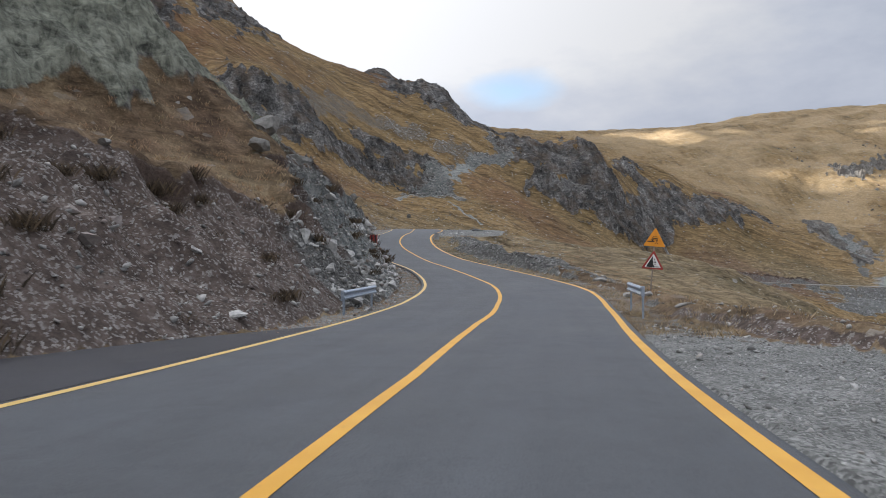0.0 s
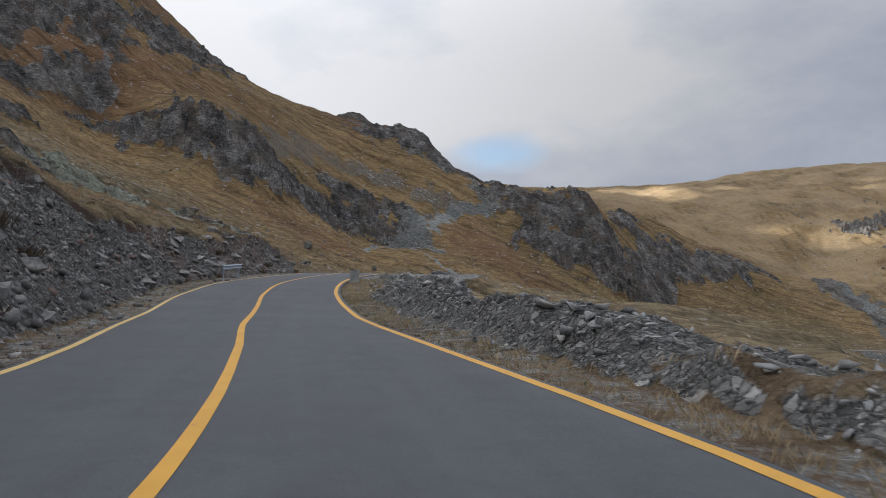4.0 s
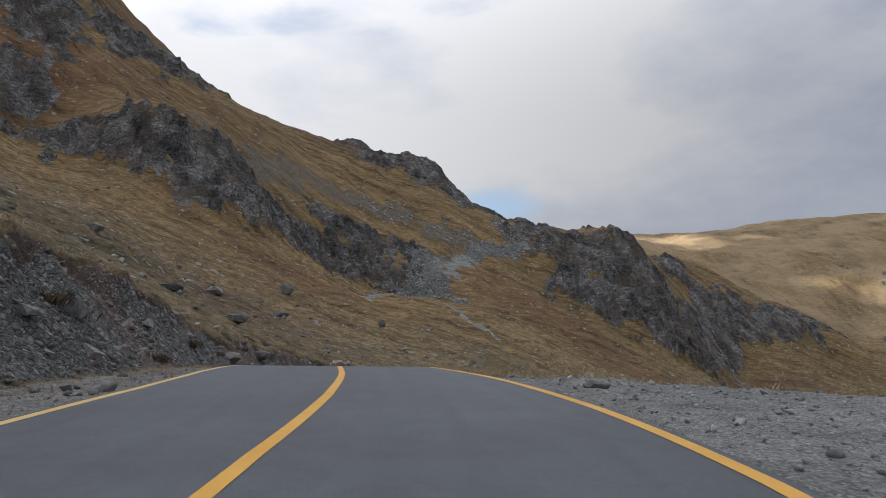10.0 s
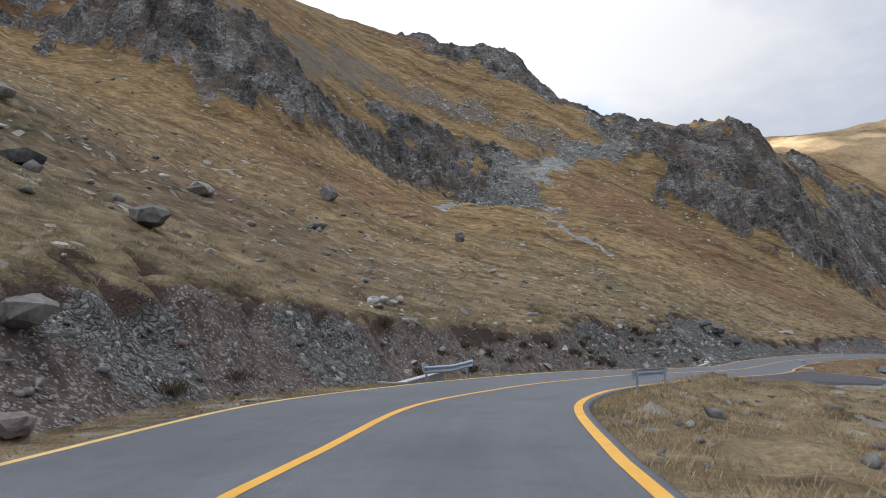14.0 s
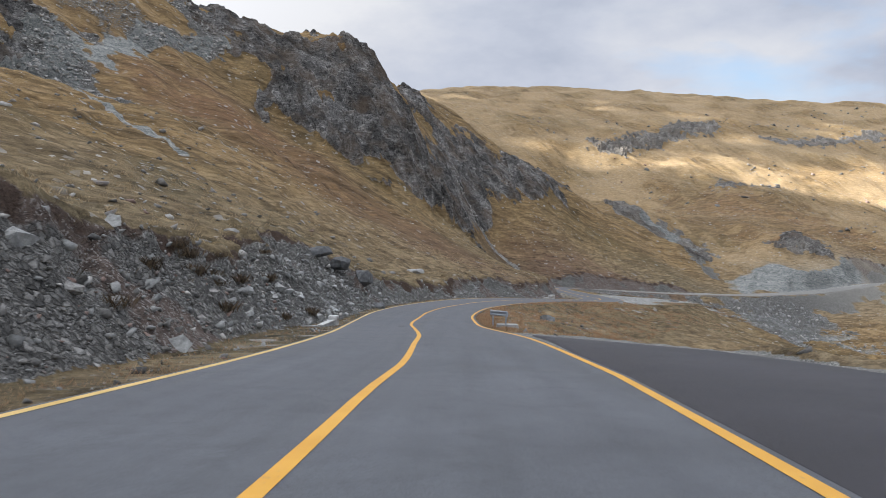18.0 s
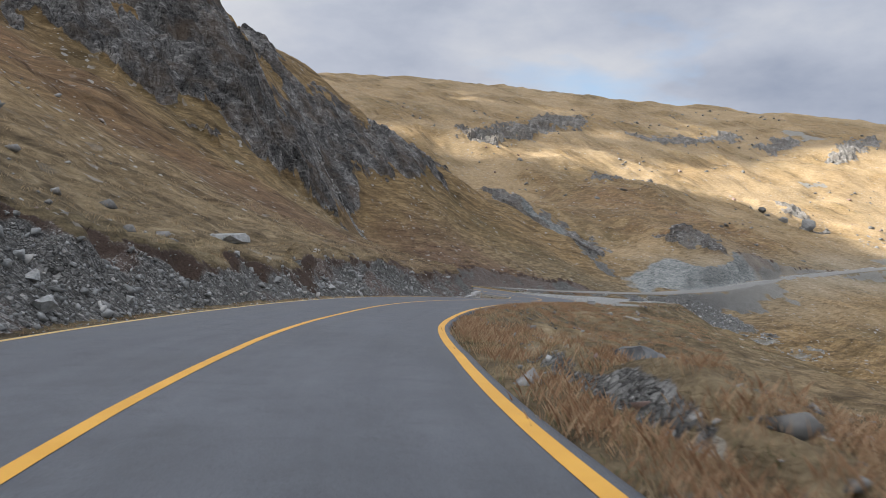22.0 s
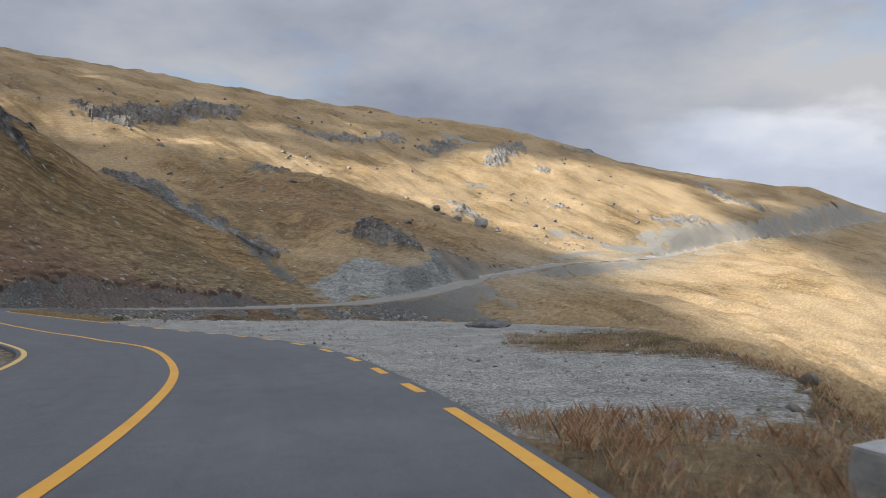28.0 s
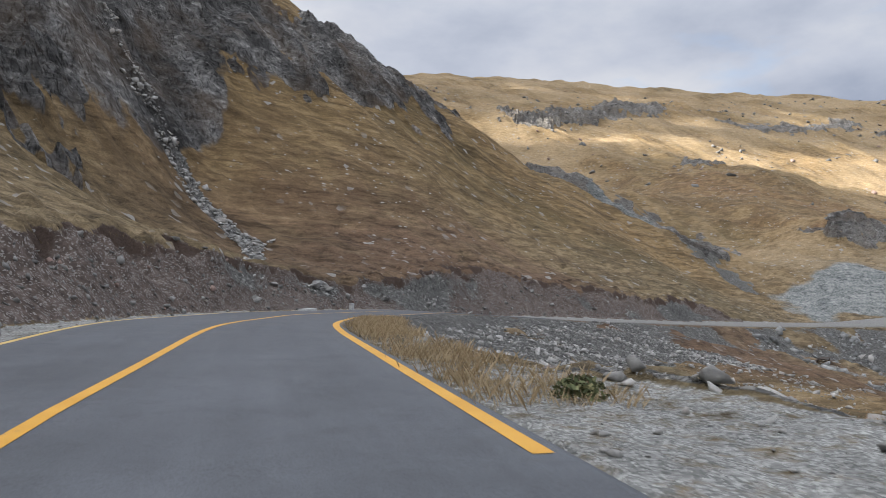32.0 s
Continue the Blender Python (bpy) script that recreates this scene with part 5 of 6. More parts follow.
strew_area("fill_stones", "grey-green rubble tipped below the road", 3000, 180, 245, 330, 382, 0.3, 1.0, M_SLATE, 326, lambda c, r, x, y: (c["scree"] > 0.3) | (c["lime"] > 0.3))
strew_area("far_stones", "grey rocks scattered over the far hillside", 2600, 312, 760, 415, 720, 0.8, 2.8, M_STONE, 324, lambda c, r, x, y: r < step(0.1, 0.5, fbm(x / 60, y / 60, 0, 3, 0.5, 335)) + 0.08)


# ---- grass ----
def tufts(name, label, p, tall, material, seed, blades=14, spread=0.17):
    rng = np.random.RandomState(seed)
    n = len(p)
    m = n * blades
    base = np.repeat(p, blades, 0) + np.c_[rng.randn(m, 2) * spread, np.full(m, -0.03)]
    h = np.repeat(tall, blades) * (0.55 + 0.6 * rng.rand(m))
    a = rng.rand(m) * 6.283
    lean = np.c_[np.cos(a), np.sin(a)] * (h * (0.15 + 0.6 * rng.rand(m)))[:, None]
    side = np.c_[-np.sin(a), np.cos(a)] * (0.0016 + 0.003 * h)[:, None]
    v = np.zeros((m, 4, 3))
    v[:, 0, :2], v[:, 1, :2] = base[:, :2] - side, base[:, :2] + side
    v[:, 2, :2] = base[:, :2] + lean * 0.35 + side * 0.7
    v[:, 3, :2] = base[:, :2] + lean
    v[:, 0, 2] = v[:, 1, 2] = base[:, 2]
    v[:, 2, 2] = base[:, 2] + h * 0.55
    v[:, 3, 2] = base[:, 2] + h
    o = (np.arange(m) * 4)[:, None]
    f = np.concatenate([o + np.array([[0, 1, 2]]), o + np.array([[0, 2, 3]])])
    return tagged(quick_mesh(name, v.reshape(-1, 3), f, material), label, "grass", kind="stuff")


def grass_right(label, n, s0, s1, d0, d1, tall, material, seed, rate=0.55, blades=15, clump=0.3):
    rng = np.random.RandomState(seed)
    s = s0 + rng.rand(n) * (s1 - s0)
    d = d0 + rng.rand(n) ** 1.5 * (d1 - d0)
    x, y = by_road(s, along(s, RIGHT) + 0.22 + d)
    z, c = land(x, y)
    k = (rng.rand(n) < rate + clump * fbm(x / 2.5, y / 2.5, 0, 2, 0.5, seed) * 2) & (c["gravel"] < 0.6) & (c["scree"] < 0.6)
    tufts("roadside_grass", label, np.stack([x, y, z], 1)[k], tall * (0.6 + 0.8 * rng.rand(k.sum())), material, seed, blades)


def grass_left(label, n, s0, s1, d0, d1, tall, material, seed, keep):
    rng = np.random.RandomState(seed)
    s = s0 + rng.rand(n) * (s1 - s0)
    x, y = by_road(s, along(s, LEFT) - 0.2 - (d0 + rng.rand(n) * (d1 - d0)))
    z, c = land(x, y)
    k = keep(c, rng.rand(n))
    tufts("hill_grass", label, np.stack([x, y, z], 1)[k], tall * (0.6 + 0.8 * rng.rand(k.sum())), material, seed)


grass_right("short pale dry grass along the road edge", 2600, 18, 100, 0.25, 8.0, 0.16, M_STRAW, 401)
grass_right("rusty dry grass on the valley side", 4200, 26, 110, 3.0, 22.0, 0.16, M_RUST, 402)
grass_right("pale dry grass on the valley side", 8000, 122, 196, 0.3, 16.0, 0.15, M_STRAW, 403, 0.55, 20)
grass_right("rusty dry grass beside the road", 9000, 226, 336, 0.35, 14.0, 0.20, M_RUST, 404, 0.5, 30, 0.55)
grass_right("pale dry grass beside the road", 3500, 222, 336, 0.25, 12.0, 0.16, M_STRAW, 405, 0.4, 24)
grass_right("low green herbs along the road edge", 2200, 30, 335, 0.15, 2.2, 0.11, M_HERB, 406, 0.4, 12)
grass_right("tall straw grass round the bend", 2400, 369, 400, 0.3, 2.2, 0.2, M_STRAW, 407, 0.55, 12)
grass_right("low mixed grass behind the lay-by", 3500, 325, 372, 6.0, 20.0, 0.12, M_HERB, 408, 0.4)
grass_right("rusty grass behind the lay-by", 4500, 328, 380, 5.0, 20.0, 0.16, M_RUST, 409, 0.5)
def heath(n, s0, s1, seed):
    """Round clumps of dry heath on the bare bank."""
    rng = np.random.RandomState(seed)
    s = s0 + rng.rand(n) * (s1 - s0)
    x, y = by_road(s, along(s, LEFT) - 0.4 - (1.5 + rng.rand(n) * 8))
    z, c = land(x, y)
    k = c["soil"] > 0.3
    tufts("heath", "dark brown clumps of dry heath on the bank", np.stack([x, y, z], 1)[k], 0.28 + 0.25 * rng.rand(k.sum()), M_HEATH, seed, 150, 0.2)


heath(110, 2, 62, 431)
heath(90, 62, 240, 432)
# denser heath here, which also stands in for shadow on the bank
heath(70, 180, 206, 433)
grass_left("dark heath tufts on the cut bank", 2600, 0, 130, 1.0, 9.0, 0.24, M_HEATH, 411, lambda c, r: (c["soil"] > 0.4) & (r < 0.12 + 0.9 * c["topsoil"]))
grass_left("dark heath tufts hanging over the cut", 5200, 130, 400, 1.0, 9.0, 0.20, M_HEATH, 412, lambda c, r: (c["topsoil"] > 0.25) | ((c["soil"] > 0.4) & (r < 0.04)))
grass_left("dry grass on the hillside above the cut", 12000, 20, 380, 3.0, 20.0, 0.20, M_STRAW, 413, lambda c, r: (c["soil"] < 0.25) & (c["rock"] < 0.5) & (c["gravel"] < 0.2) & (r < 0.8))
grass_left("rusty dry grass on the hillside above the cut", 5000, 0, 140, 3.0, 18.0, 0.20, M_RUST, 414, lambda c, r: (c["soil"] < 0.25) & (c["rock"] < 0.6) & (c["gravel"] < 0.2))
grass_left("brown verge grass under the cut bank", 5000, 16, 340, 0.1, 3.0, 0.10, M_RUST, 415, lambda c, r: (c["soil"] < 0.3) & (r < 0.7))


# ---- boulders ----
def boulder(label, p, sx, sy, sz, turn, seed, material=None, name="boulder"):
    rnd = random.Random(seed)
    bm = bmesh.new()
    for _ in range(26):
        v = Vector((rnd.gauss(0, 1), rnd.gauss(0, 1), rnd.gauss(0, 1)))
        m = (abs(v.x) ** 3 + abs(v.y) ** 3 + abs(v.z) ** 3) ** (1 / 3)
        v = v / m * rnd.uniform(0.82, 1.0)
        bm.verts.new((v.x * sx / 2, v.y * sy / 2, v.z * sz / 2))
    r = bmesh.ops.convex_hull(bm, input=bm.verts)
    bmesh.ops.delete(bm, geom=[g for g in r["geom_interior"] if isinstance(g, bmesh.types.BMVert)], context="VERTS")
    bmesh.ops.triangulate(bm, faces=bm.faces)
    bmesh.ops.subdivide_edges(bm, edges=bm.edges, cuts=2, use_grid_fill=True)
    bmesh.ops.triangulate(bm, faces=bm.faces)
    s = min(sx, sy, sz)
    rough_up(bm, 0.05 * s, 0.35 * s, seed)
    rough_up(bm, 0.025 * s, 0.12 * s, seed + 5)
    me = bpy.data.meshes.new(name)
    bm.to_mesh(me)
    bm.free()
    me.materials.append(material or M_BOULDER)
    ob = new(name, me)
    ob.matrix_basis = Matrix.Translation(p + Vector((0, 0, sz * 0.36))) @ pose(0, 0, 0, rnd.uniform(-8, 8), rnd.uniform(-8, 8), turn)
    return tagged(ob, label, "rock")


boulder("low flat-topped dark outcrop on the lay-by edge", ground_pt(110.4, 304.4, -0.15), 2.6, 1.3, 0.6, -58, 1, M_DARK)
boulder("dark broken rock slab beyond the gravel", ground_pt(5.4, 111.9, -0.1), 2.6, 1.0, 0.5, -20, 2, M_DARK)
boulder("flat grey stone on the gravel edge", ground_pt(1.0, 122.0), 0.8, 0.5, 0.2, 30, 3)
for k, (x, y, a, b, c, lab) in enumerate([
        (-11.7, 254, 1.7, 1.2, 1.7, "pale upright boulder standing in the meadow"), (-29.8, 249, 3.2, 2.2, 2.6, "grey lichen-covered boulder on the hillside"), (-33.6, 213, 3.4, 2.4, 1.5, "low grey boulder on the hillside"),
        (-21.5, 178.4, 2.6, 1.8, 1.2, "pale flat boulder above the cut"), (-28.6, 179.6, 2.8, 1.8, 1.0, "dark flat boulder in the meadow"), (-27.6, 233, 2.6, 1.9, 1.4, "grey boulder in the meadow"),
        (-18.4, 120, 2.4, 1.8, 0.6, "greenish grey rock outcrop above the cut"), (-15, 160, 2.0, 1.2, 0.8, "grey boulder above the cut"), (44.4, 282.6, 3.0, 1.6, 0.9, "long slab of slate on the bank edge"),
        (28.2, 257.8, 3.2, 2.2, 1.7, "dark slate outcrop on the bank"), (25.4, 257.0, 3.0, 2.0, 1.5, "dark blue-grey slab in the cut bank"), (28.5, 253.9, 1.3, 1.0, 0.6, "dark blue-grey boulder fallen to the verge"), (22.9, 255.0, 3.0, 2.0, 1.3, "dark blue-grey ledge in the cut bank"), (-48, 205, 3.0, 2.2, 1.6, "grey boulder high on the meadow"),
        (9.0, 20.6, 0.9, 0.6, 0.45, "pale boulder in the roadside grass"), (9.0, 32.6, 0.45, 0.4, 0.3, "pale grey boulder by the sign"), (8.5, 34.2, 0.5, 0.4, 0.3, "pale boulder by the sign"), (10.2, 32.9, 0.9, 0.5, 0.35, "flat pale boulder by the sign"), (9.7, 32.3, 0.5, 0.4, 0.3, "small pale boulder by the sign"),
        (9.5, 45.0, 0.9, 0.6, 0.35, "flat pale stone beside the rubble heap"), (20.2, 228.4, 0.6, 0.45, 0.35, "small pale stone on the verge"), (46.0, 252.5, 2.0, 1.6, 1.5, "dark rock outcrop in the rusty grass"),
        (48.2, 250.0, 1.3, 0.7, 0.35, "flat bleached stone in the grass"), (49.8, 251.4, 1.5, 0.7, 0.3, "flat pale stone in the grass"), (77.0, 280.4, 1.2, 0.9, 0.6, "low broken rock mound in the rusty grass"), (-13.2, 157.0, 0.9, 0.7, 0.5, "pink-grey boulder fallen from the bank"),
        (-14.6, 150.5, 1.2, 0.9, 0.7, "pinkish boulder on the bank"), (-14.4, 103.5, 1.1, 0.8, 0.7, "grey boulder on the bank"), (-15.0, 107.2, 1.3, 1.0, 0.8, "large grey boulder in the bank"), (-11.0, 99.5, 0.9, 0.7, 0.5, "pale boulder on the bank"),
        (-9.6, 40.5, 1.6, 1.4, 1.3, "pale rock face block in the cut"), (-8.8, 44.5, 1.9, 1.5, 1.6, "pale grey rock block in the cut"), (-9.2, 37.0, 1.2, 1.0, 0.8, "grey boulder on the bank"), (119.5, 332.0, 1.2, 0.9, 0.6, "pale boulder in the rubble"),
        (116.0, 335.5, 1.0, 0.8, 0.5, "reddish boulder in the rubble"), (123.0, 338.0, 1.4, 1.0, 0.6, "pale boulder in the rubble"), (128.0, 333.5, 1.1, 0.9, 0.5, "grey boulder in the rubble"), (495, 478, 9.0, 7.0, 9.0, "dark rock tor on the sunlit slope"),
        (484, 489, 7.0, 5.0, 5.0, "grey rock tor on the sunlit slope"), (478, 500, 6.0, 5.0, 4.0, "grey rock tor on the slope"), (502, 470, 5.0, 4.0, 3.0, "grey rock beside the tor"),
        (-13.0, 189.3, 0.9, 0.6, 0.55, "pale grey stone on the lip of the cut"), (-12.6, 190.3, 0.7, 0.6, 0.5, "pale grey stone on the lip of the cut"), (-12.2, 191.3, 0.8, 0.5, 0.45, "pale grey stone on the lip of the cut"), (-11.9, 192.3, 0.6, 0.5, 0.5, "square pale stone on the lip of the cut"),
        (-12.9, 188.2, 0.8, 0.6, 0.5, "pale grey stone on the lip of the cut")]):
    boulder(lab, ground_pt(x, y), a, b, c, (k * 47) % 180, 20 + k, M_DARK if "dark" in lab else M_PINK if "pink" in lab or "reddish" in lab else (M_SLATE if "slate" in lab else (M_PALEROCK if "lip" in lab or "sign" in lab or "rubble" in lab else None)))


# ---- guard rails ----
def w_beam(length, kink=None):
    """A corrugated beam along x, with a short turned-down lip at both ends."""
    prof = [(0.0, -0.155), (0.03, -0.15), (0.075, -0.11), (0.08, -0.085), (0.03, -0.045), (0.0, -0.02), (0.0, 0.02), (0.03, 0.045), (0.08, 0.085), (0.075, 0.11), (0.03, 0.15), (0.0, 0.155)]
    loop = prof + [(y - 0.006, z * 0.97) for y, z in prof[::-1]]
    xs = [0.0, length] if kink is None else [0.0, kink[0], length]
    bm = bmesh.new()
    rows = []
    for x in xs:
        lift = 0.0 if kink is None or x == 0 else kink[1]
        push = 0.0 if kink is None or x == 0 else kink[2]
        rows.append([bm.verts.new((x, y + push, z + lift)) for y, z in loop])
    n = len(loop)
    for a, b in zip(rows, rows[1:]):
        for i in range(n):
            bm.faces.new((a[i], a[(i + 1) % n], b[(i + 1) % n], b[i]))
    bm.faces.new(rows[0][::-1])
    bm.faces.new(rows[-1])
    bmesh.ops.recalc_face_normals(bm, faces=bm.faces)
    return bm


def c_post(height):
    return prism_up([(-0.05, -0.03), (0.05, -0.03), (0.05, 0.03), (0.03, 0.03), (0.03, -0.018), (-0.03, -0.018), (-0.03, 0.03), (-0.05, 0.03)], height)


def prism_up(outline, height, base=-0.25):
    bm = bmesh.new()
    f = [bm.verts.new((x, y, base)) for x, y in outline]
    b = [bm.verts.new((x, y, height)) for x, y in outline]
    bm.faces.new(f[::-1])
    bm.faces.new(b)
    n = len(f)
    for i in range(n):
        bm.faces.new((f[i], f[(i + 1) % n], b[(i + 1) % n], b[i]))
    bmesh.ops.recalc_face_normals(bm, faces=bm.faces)
    return bm


def guard_rail(a, b, label, over=0.35, high=0.78, kink=None, lift=0.0):
    """Between the feet of its two posts; the corrugated face is on the left of a to b."""
    pa, pb = ground_pt(*a), ground_pt(*b)
    for p in (pa, pb):
        level = float(road_at(np.array([p.x]), np.array([p.y]))[2][0])
        p.z = max(p.z, level - 0.04) + lift
    run = math.hypot(pb.x - pa.x, pb.y - pa.y)
    rise = pb.z - pa.z
    top = thing("guard_rail", pose(pa.x, pa.y, pa.z, 0, 0, heading(a, b)), label, "guard rail", "short guard rails along the road")
    beam = part("beam", w_beam(run + 2 * over, kink), M_STEEL, top, "galvanised corrugated steel beam")
    beam.matrix_basis = Matrix.Translation((-over, 0.055, high - 0.155 - rise * over / run)) @ Matrix.Rotation(-math.atan2(rise, run), 4, "Y")
    for x, dz in ((0.0, 0.0), (run, rise)):
        post = part("post", c_post(high + (kink[1] * 0.7 if kink and x > 0 else 0.0)), M_STEEL, top)
        post.matrix_basis = pose(x, 0, dz)
        for zz in (high - 0.10, high - 0.21):
            bm = bmesh.new()
            bmesh.ops.create_cone(bm, cap_ends=True, segments=8, radius1=0.018, radius2=0.014, depth=0.03, matrix=Matrix.Translation((x, 0.07, dz + zz)) @ Matrix.Rotation(radians(90), 4, "X"))
            part("bolt", bm, M_STEEL, top)
        part("end_cap", boxed(x + (-over if x == 0 else over), 0.045, dz + high - 0.155, 0.05, 0.10, 0.33, bevel=0.012), M_STEEL, top)
    return top


guard_rail((6.23, 23.1), (6.75, 26.6), "short galvanised guard rail on two posts beside the gravel", lift=0.2)
guard_rail((-2.75, 28.6), (-3.25, 24.3), "short galvanised guard rail below the stony bank")
guard_rail((-9.45, 94.9), (-9.3, 90.5), "short galvanised guard rail below the rocky cut", high=0.9, lift=0.2)
guard_rail((-7.05, 180.0), (-8.5, 175.7), "bent galvanised guard rail beside a concrete culvert", 0.4, 0.82, (2.3, -0.17, -0.06))
guard_rail((-0.5, 173.7), (1.5, 178.4), "short galvanised guard rail in dry grass")
guard_rail((25.95, 226.7), (26.75, 229.6), "short galvanised guard rail beside a concrete block", lift=0.25)


# ---- the warning sign ----
def triangle(side, cx=0.0, cz=0.0, cut=0.05):
    h = side * math.sqrt(3) / 2
    pts = []
    for (x, z), (dx, dz) in (((0, 2 * h / 3), (0.5, -1)), ((side / 2, -h / 3), (-1, 0)), ((-side / 2, -h / 3), (0.5, 1))):
        pts.append((x, z))
    out = []
    for i, (x, z) in enumerate(pts):
        for (ox, oz) in (pts[i - 1], pts[(i + 1) % 3]):
            d = math.hypot(ox - x, oz - z)
            out.append((cx + x + (ox - x) / d * cut, cz + z + (oz - z) / d * cut))
    return out


def blob(cx, cz, rx, rz, n=8):
    return [(cx + rx * math.cos(6.283 * i / n), cz + rz * math.sin(6.283 * i / n)) for i in range(n)]


def warning_sign():
    p = ground_pt(9.3, 33.3)
    t = thing("warning_sign", pose(p.x, p.y, p.z, 0, 4.5, -12), "two triangular warning signs on one rusty pole", "traffic sign")
    bm = bmesh.new()
    bmesh.ops.create_cone(bm, cap_ends=True, segments=12, radius1=0.03, radius2=0.03, depth=3.25, matrix=Matrix.Translation((0, 0.05, 1.42)))
    part("pole", bm, M_POLE, t)
    k, hi, lo = 1.1, 2.58, 1.56

    def put(pts, z0, z1):
        return [(x * k, (z - z0) * k + z1) for x, z in pts]
    up = part("upper_plate", prism(put(triangle(0.9, 0, 2.10), 2.10, hi), 0.02), M_ORANGE, t, "orange triangular plate with a skidding car")
    for o in ([(-0.075, 2.25), (0.07, 2.25), (0.105, 2.175), (-0.12, 2.175)], [(-0.13, 2.172), (0.115, 2.172), (0.122, 2.095), (-0.137, 2.095)], [(-0.12, 2.09), (-0.07, 2.09), (-0.07, 2.055), (-0.11, 2.05)], [(0.06, 2.09), (0.11, 2.09), (0.105, 2.04), (0.07, 2.04)],
              [(-0.29, 2.015), (-0.01, 2.025), (-0.005, 2.065), (-0.285, 2.055)], blob(0.02, 2.02, 0.022, 0.012), blob(0.07, 1.995, 0.03, 0.012), blob(0.03, 1.965, 0.02, 0.012), blob(0.12, 1.965, 0.028, 0.012), blob(0.17, 1.95, 0.022, 0.010)):
        part("symbol", prism(put(o, 2.10, hi), 0.004, -0.005), M_BLACK, up)
    for o in ([(-0.056, 2.236), (0.052, 2.236), (0.08, 2.186), (-0.094, 2.186)], [(-0.115, 2.155), (-0.06, 2.155), (-0.06, 2.125), (-0.115, 2.125)], [(0.045, 2.155), (0.10, 2.155), (0.10, 2.125), (0.045, 2.125)], [(-0.045, 2.150), (0.03, 2.150), (0.03, 2.118), (-0.045, 2.118)]):
        part("symbol_gap", prism(put(o, 2.10, hi), 0.004, -0.009), M_ORANGE, up)
    low = part("lower_plate", prism(put(triangle(0.9, 0, 1.27), 1.27, lo), 0.02), M_RED, t, "red-edged triangular plate with falling rocks")
    part("face", prism(put(triangle(0.66, 0, 1.265, 0.03), 1.27, lo), 0.004, -0.005), M_WHITE, low, "white sign face")
    part("symbol", prism(put([(-0.27, 1.09), (0.07, 1.09), (0.05, 1.16), (0.0, 1.22), (0.02, 1.30), (-0.02, 1.37), (-0.01, 1.55), (-0.06, 1.48)], 1.27, lo), 0.004, -0.010), M_BLACK, low)
    part("symbol", prism(put([(0.07, 1.10), (0.25, 1.10), (0.24, 1.125), (0.07, 1.125)], 1.27, lo), 0.004, -0.010), M_BLACK, low)
    for o in (blob(0.05, 1.42, 0.028, 0.024), blob(0.04, 1.35, 0.018, 0.018), blob(0.09, 1.30, 0.035, 0.03), blob(0.045, 1.28, 0.018, 0.02), blob(0.08, 1.21, 0.028, 0.022)):
        part("symbol", prism(put(o, 1.27, lo), 0.004, -0.010), M_BLACK, low)
    for z in (2.5, 1.48):
        part("clamp", boxed(0, 0.045, z, 0.10, 0.085, 0.04, bevel=0.006), M_STEEL, t)


warning_sign()


# ---- concrete pieces ----
def concrete_block(name, label, p, turn, sx, sy, sz, seed, material=None, category="concrete block", taper=0.04):
    bm = boxed(0, 0, sz / 2 - 0.1, sx, sy, sz + 0.2, bevel=0.025)
    bmesh.ops.subdivide_edges(bm, edges=bm.edges, cuts=2, use_grid_fill=True)
    for v in bm.verts:
        if v.co.z > sz * 0.6:
            v.co.x *= 1 - taper
            v.co.y *= 1 - taper
    rough_up(bm, 0.012, 0.25, seed)
    me = bpy.data.meshes.new(name)
    bm.to_mesh(me)
    bm.free()
    me.materials.append(material or M_CONCRETE)
    ob = new(name, me)
    ob.matrix_basis = pose(p.x, p.y, p.z, 0, 0, turn)
    return tagged(ob, label, category)


concrete_block("marker_stone", "weathered grey concrete marker block in dry grass", ground_pt(-0.75, 90.6), 4, 0.60, 0.42, 0.84, 1, M_CONCRETE, "road marker")
concrete_block("concrete_block", "grey concrete block beside the guard rail", ground_pt(26.3, 227.1), -25, 1.25, 0.7, 0.34, 2)
concrete_block("concrete_block", "low pale concrete block in rusty grass", ground_pt(85.7, 290.2), -35, 0.75, 0.5, 0.42, 3)
concrete_block("concrete_block", "long pale concrete block at the bend", ground_pt(120.7, 364.0), 40, 1.5, 0.5, 0.4, 4, M_WHITEWASH)
concrete_block("marker_stone", "small white marker stone on the rubble bank", ground_pt(126.5, 370.2), 20, 0.3, 0.25, 0.75, 5, M_WHITEWASH, "road marker")


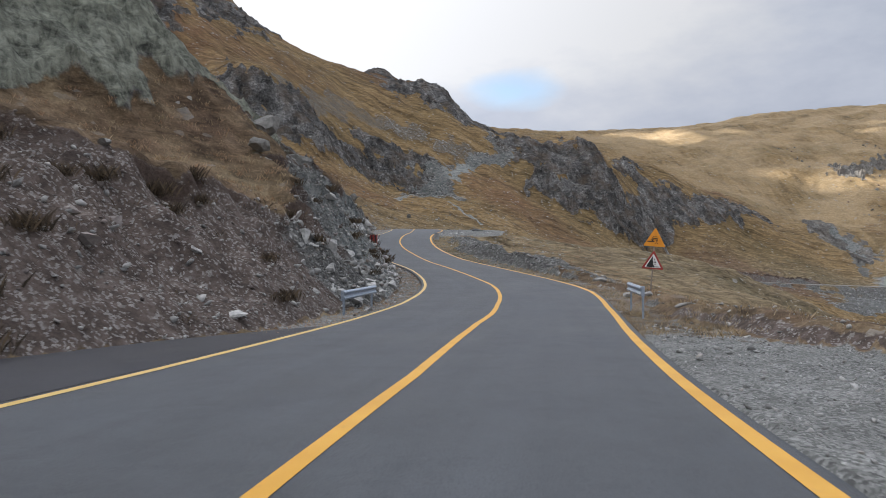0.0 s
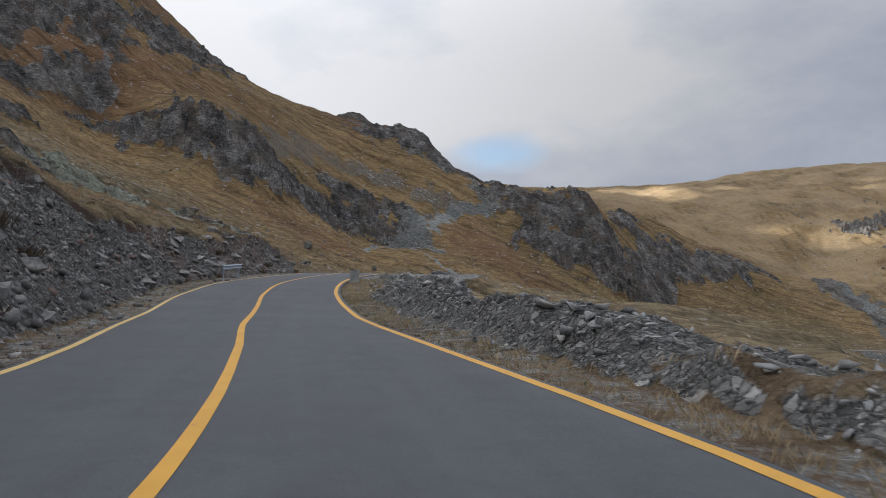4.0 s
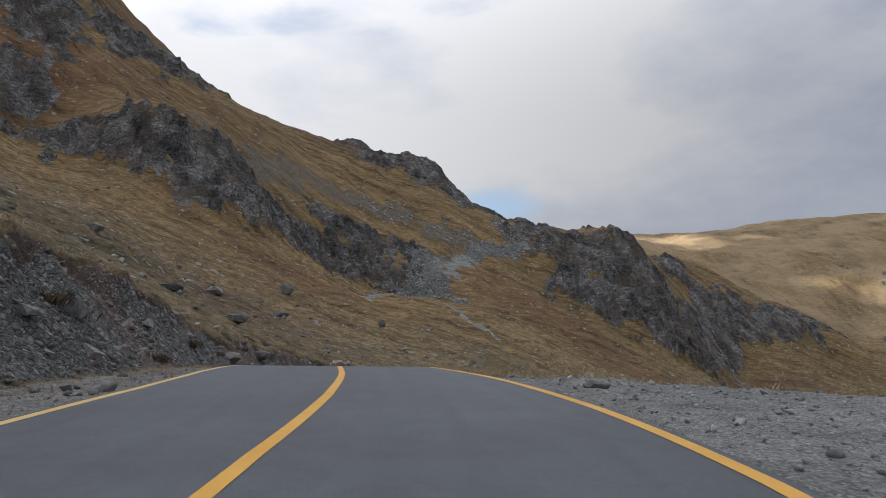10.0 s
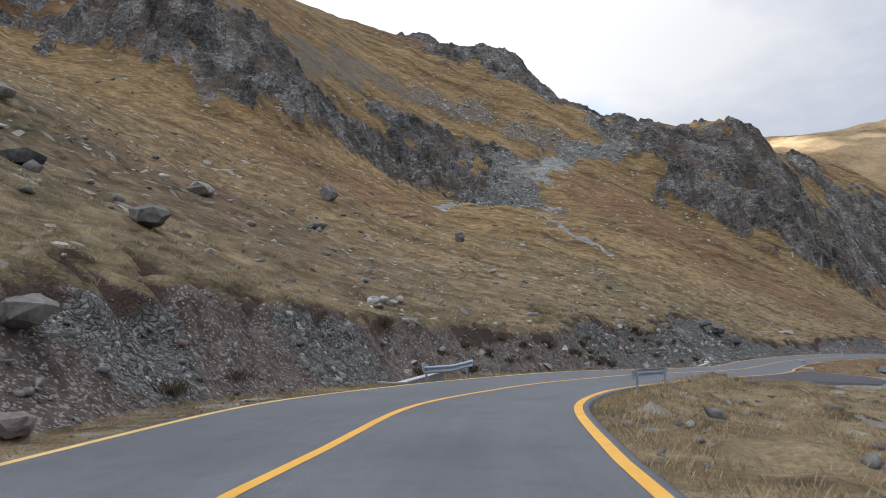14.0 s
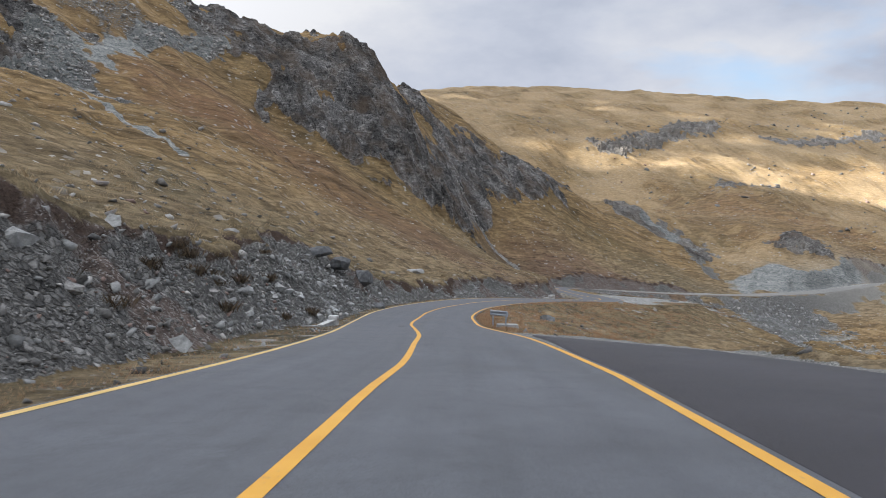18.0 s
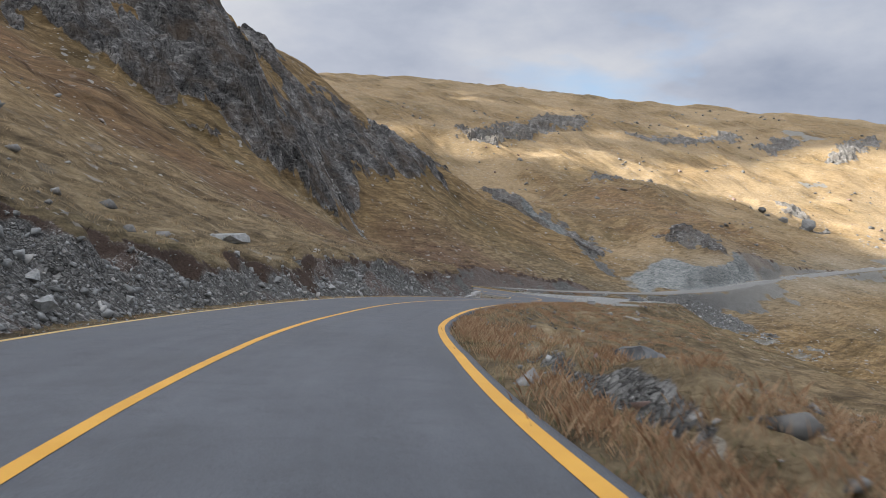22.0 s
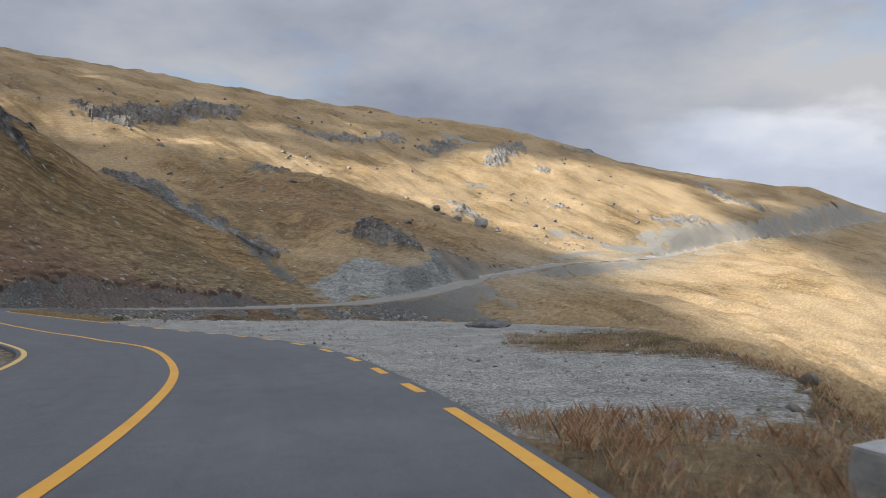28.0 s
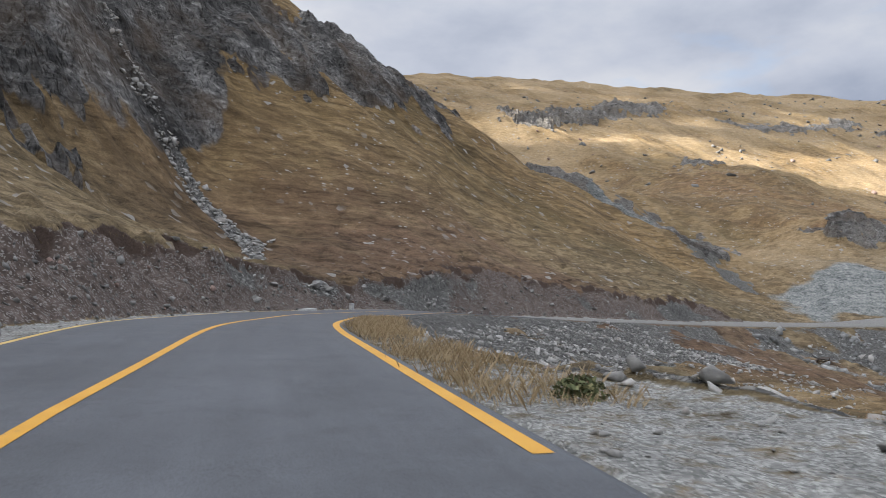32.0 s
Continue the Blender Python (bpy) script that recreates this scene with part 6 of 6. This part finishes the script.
def culvert(label, p, turn, wall, block):
    """A head wall along x with a raised block at its end and a side wing."""
    t = thing("culvert_head", pose(p.x, p.y, p.z, 0, 0, turn), label, "culvert")
    w, h = wall
    bm = boxed(-w / 2, 0, h / 2 - 0.2, w, 0.28, h + 0.4, bevel=0.02)
    rough_up(bm, 0.008, 0.3, 3)
    part("head_wall", bm, M_CONCRETE, t)
    bm = boxed(-w + 0.1, 0.75, h / 2 - 0.2, 0.25, 1.5, h + 0.36, bevel=0.02)
    part("wing_wall", bm, M_CONCRETE, t)
    part("coping", boxed(-w / 2, 0, h + 0.02, w + 0.06, 0.34, 0.05, bevel=0.01), M_WHITEWASH, t, "pale coping edge")
    if block:
        bm = boxed(0.1, 0, block[2] / 2 - 0.1, block[0], block[1], block[2] + 0.2, bevel=0.03)
        rough_up(bm, 0.012, 0.3, 7)
        part("end_block", bm, M_WHITEWASH, t, "worn white-painted end block")
        for k in range(5):
            part("scrawl", boxed(0.1 - block[0] * 0.36 + k * block[0] * 0.18, -block[1] / 2 - 0.006, block[2] * (0.45 + 0.12 * (k % 2)), block[0] * 0.10, 0.006, block[2] * (0.3 + 0.1 * (k % 3)), bevel=0.002), M_POLE, t)


culvert("low concrete culvert head wall with a pale coping", ground_pt(-8.1, 177.9), 70, (3.6, 0.36), None)
culvert("concrete culvert head wall with a white end block", ground_pt(17.0, 230.9), 58, (2.6, 0.30), (0.55, 0.5, 0.55))
culvert("concrete culvert head wall with a scrawled white block", ground_pt(78.0, 299.6), 35, (3.4, 0.42), (1.9, 0.55, 0.72))


# ---- small roadside things ----
def reflector_board():
    p = ground_pt(-4.6, 49.2)
    t = thing("reflector_board", pose(p.x, p.y, p.z, 0, 0, -6), "dark red and black striped marker board", "road marker")
    part("board", boxed(0, 0, 0.55, 0.5, 0.03, 0.62, bevel=0.008), M_RED, t)
    for k in (-0.12, 0.12):
        part("stripe", boxed(k, -0.018, 0.55, 0.09, 0.006, 0.6), M_BLACK, t)
    for k in (-0.18, 0.18):
        part("leg", boxed(k, 0.03, 0.15, 0.05, 0.04, 0.9), M_POLE, t)


reflector_board()


def picnic_table():
    p = ground_pt(192.5, 374.6)
    t = thing("picnic_table", pose(p.x, p.y, p.z, 0, 0, 15), "dark timber picnic table with two benches", "picnic table")
    for k in range(4):
        part("top_plank", boxed(0, -0.3 + 0.2 * k, 0.75, 2.6, 0.18, 0.05, bevel=0.006), M_TIMBER, t)
    for y in (-0.75, 0.75):
        part("bench", boxed(0, y, 0.45, 2.6, 0.28, 0.05, bevel=0.006), M_TIMBER, t)
    for x in (-0.9, 0.9):
        part("crossbar", boxed(x, 0, 0.42, 0.08, 1.7, 0.1), M_TIMBER, t)
        for y in (-0.5, 0.5):
            part("leg", boxed(x, y, 0.3, 0.09, 0.09, 0.95, turn=Euler((radians(20 if y > 0 else -20), 0, 0)).to_quaternion()), M_TIMBER, t)
    p = ground_pt(203, 371)
    t = thing("sign_post", pose(p.x, p.y, p.z, 0, 4, 20), "leaning pale post beside the picnic table", "post")
    part("post", boxed(0, 0, 0.8, 0.14, 0.10, 1.9, bevel=0.01), M_WHITEWASH, t)
    part("plank", boxed(0, -0.07, 1.45, 0.7, 0.04, 0.25, bevel=0.01), M_DRIFT, t)


picnic_table()


def leafy_bush(p, r, n, seed):
    rng = np.random.RandomState(seed)
    t = thing("bush", pose(p.x, p.y, p.z), "small green leafy weed growing from the gravel", "plant")
    d = rng.randn(n, 3)
    d[:, 2] = np.abs(d[:, 2])
    c = d / np.linalg.norm(d, axis=1)[:, None] * (r * rng.rand(n) ** 0.5)[:, None] * np.array([1, 1, 0.75])
    q = np.array([[-1, -0.4, 0], [1, -0.4, 0], [1, 0.4, 0], [-1, 0.4, 0]]) * 0.045
    v = np.einsum("nij,vj->nvi", turns(n, rng, 1.2), q) + c[:, None, :]
    ob = quick_mesh("leaves", v.reshape(-1, 3), (np.arange(n) * 4)[:, None] + np.arange(4)[None], M_HERB)
    ob.parent = t
    bm = bmesh.new()
    for k in range(7):
        a = k * 0.9
        bmesh.ops.create_cone(bm, segments=5, radius1=0.012, radius2=0.004, depth=r, matrix=Matrix.Rotation(a, 4, "Z") @ Matrix.Rotation(radians(28), 4, "Y") @ Matrix.Translation((0, 0, r * 0.45)))
    part("stems", bm, M_HEATH, t)


leafy_bush(ground_pt(110.2, 328.2), 0.36, 420, 5)


def driftwood(p, length, turn, seed):
    rnd = random.Random(seed)
    bm = bmesh.new()
    bmesh.ops.create_cone(bm, cap_ends=True, segments=8, radius1=0.07, radius2=0.03, depth=length, matrix=Matrix.Rotation(radians(90), 4, "Y"))
    bmesh.ops.subdivide_edges(bm, edges=[e for e in bm.edges if abs((e.verts[0].co - e.verts[1].co).x) > 0.1], cuts=5)
    rough_up(bm, 0.06, 0.5, seed)
    me = bpy.data.meshes.new("branch")
    bm.to_mesh(me)
    bm.free()
    me.materials.append(M_DRIFT)
    ob = new("branch", me)
    ob.matrix_basis = pose(p.x, p.y, p.z + 0.07, 0, rnd.uniform(-6, 6), turn)
    tagged(ob, "bleached dead branch lying in the rusty grass", "branch")


for k, (x, y, l, a) in enumerate([(45.0, 253.6, 1.8, -35), (45.6, 252.9, 1.3, 10), (47.0, 251.6, 1.4, -60), (44.4, 254.6, 1.0, 70)]):
    driftwood(ground_pt(x, y), l, a, 60 + k)
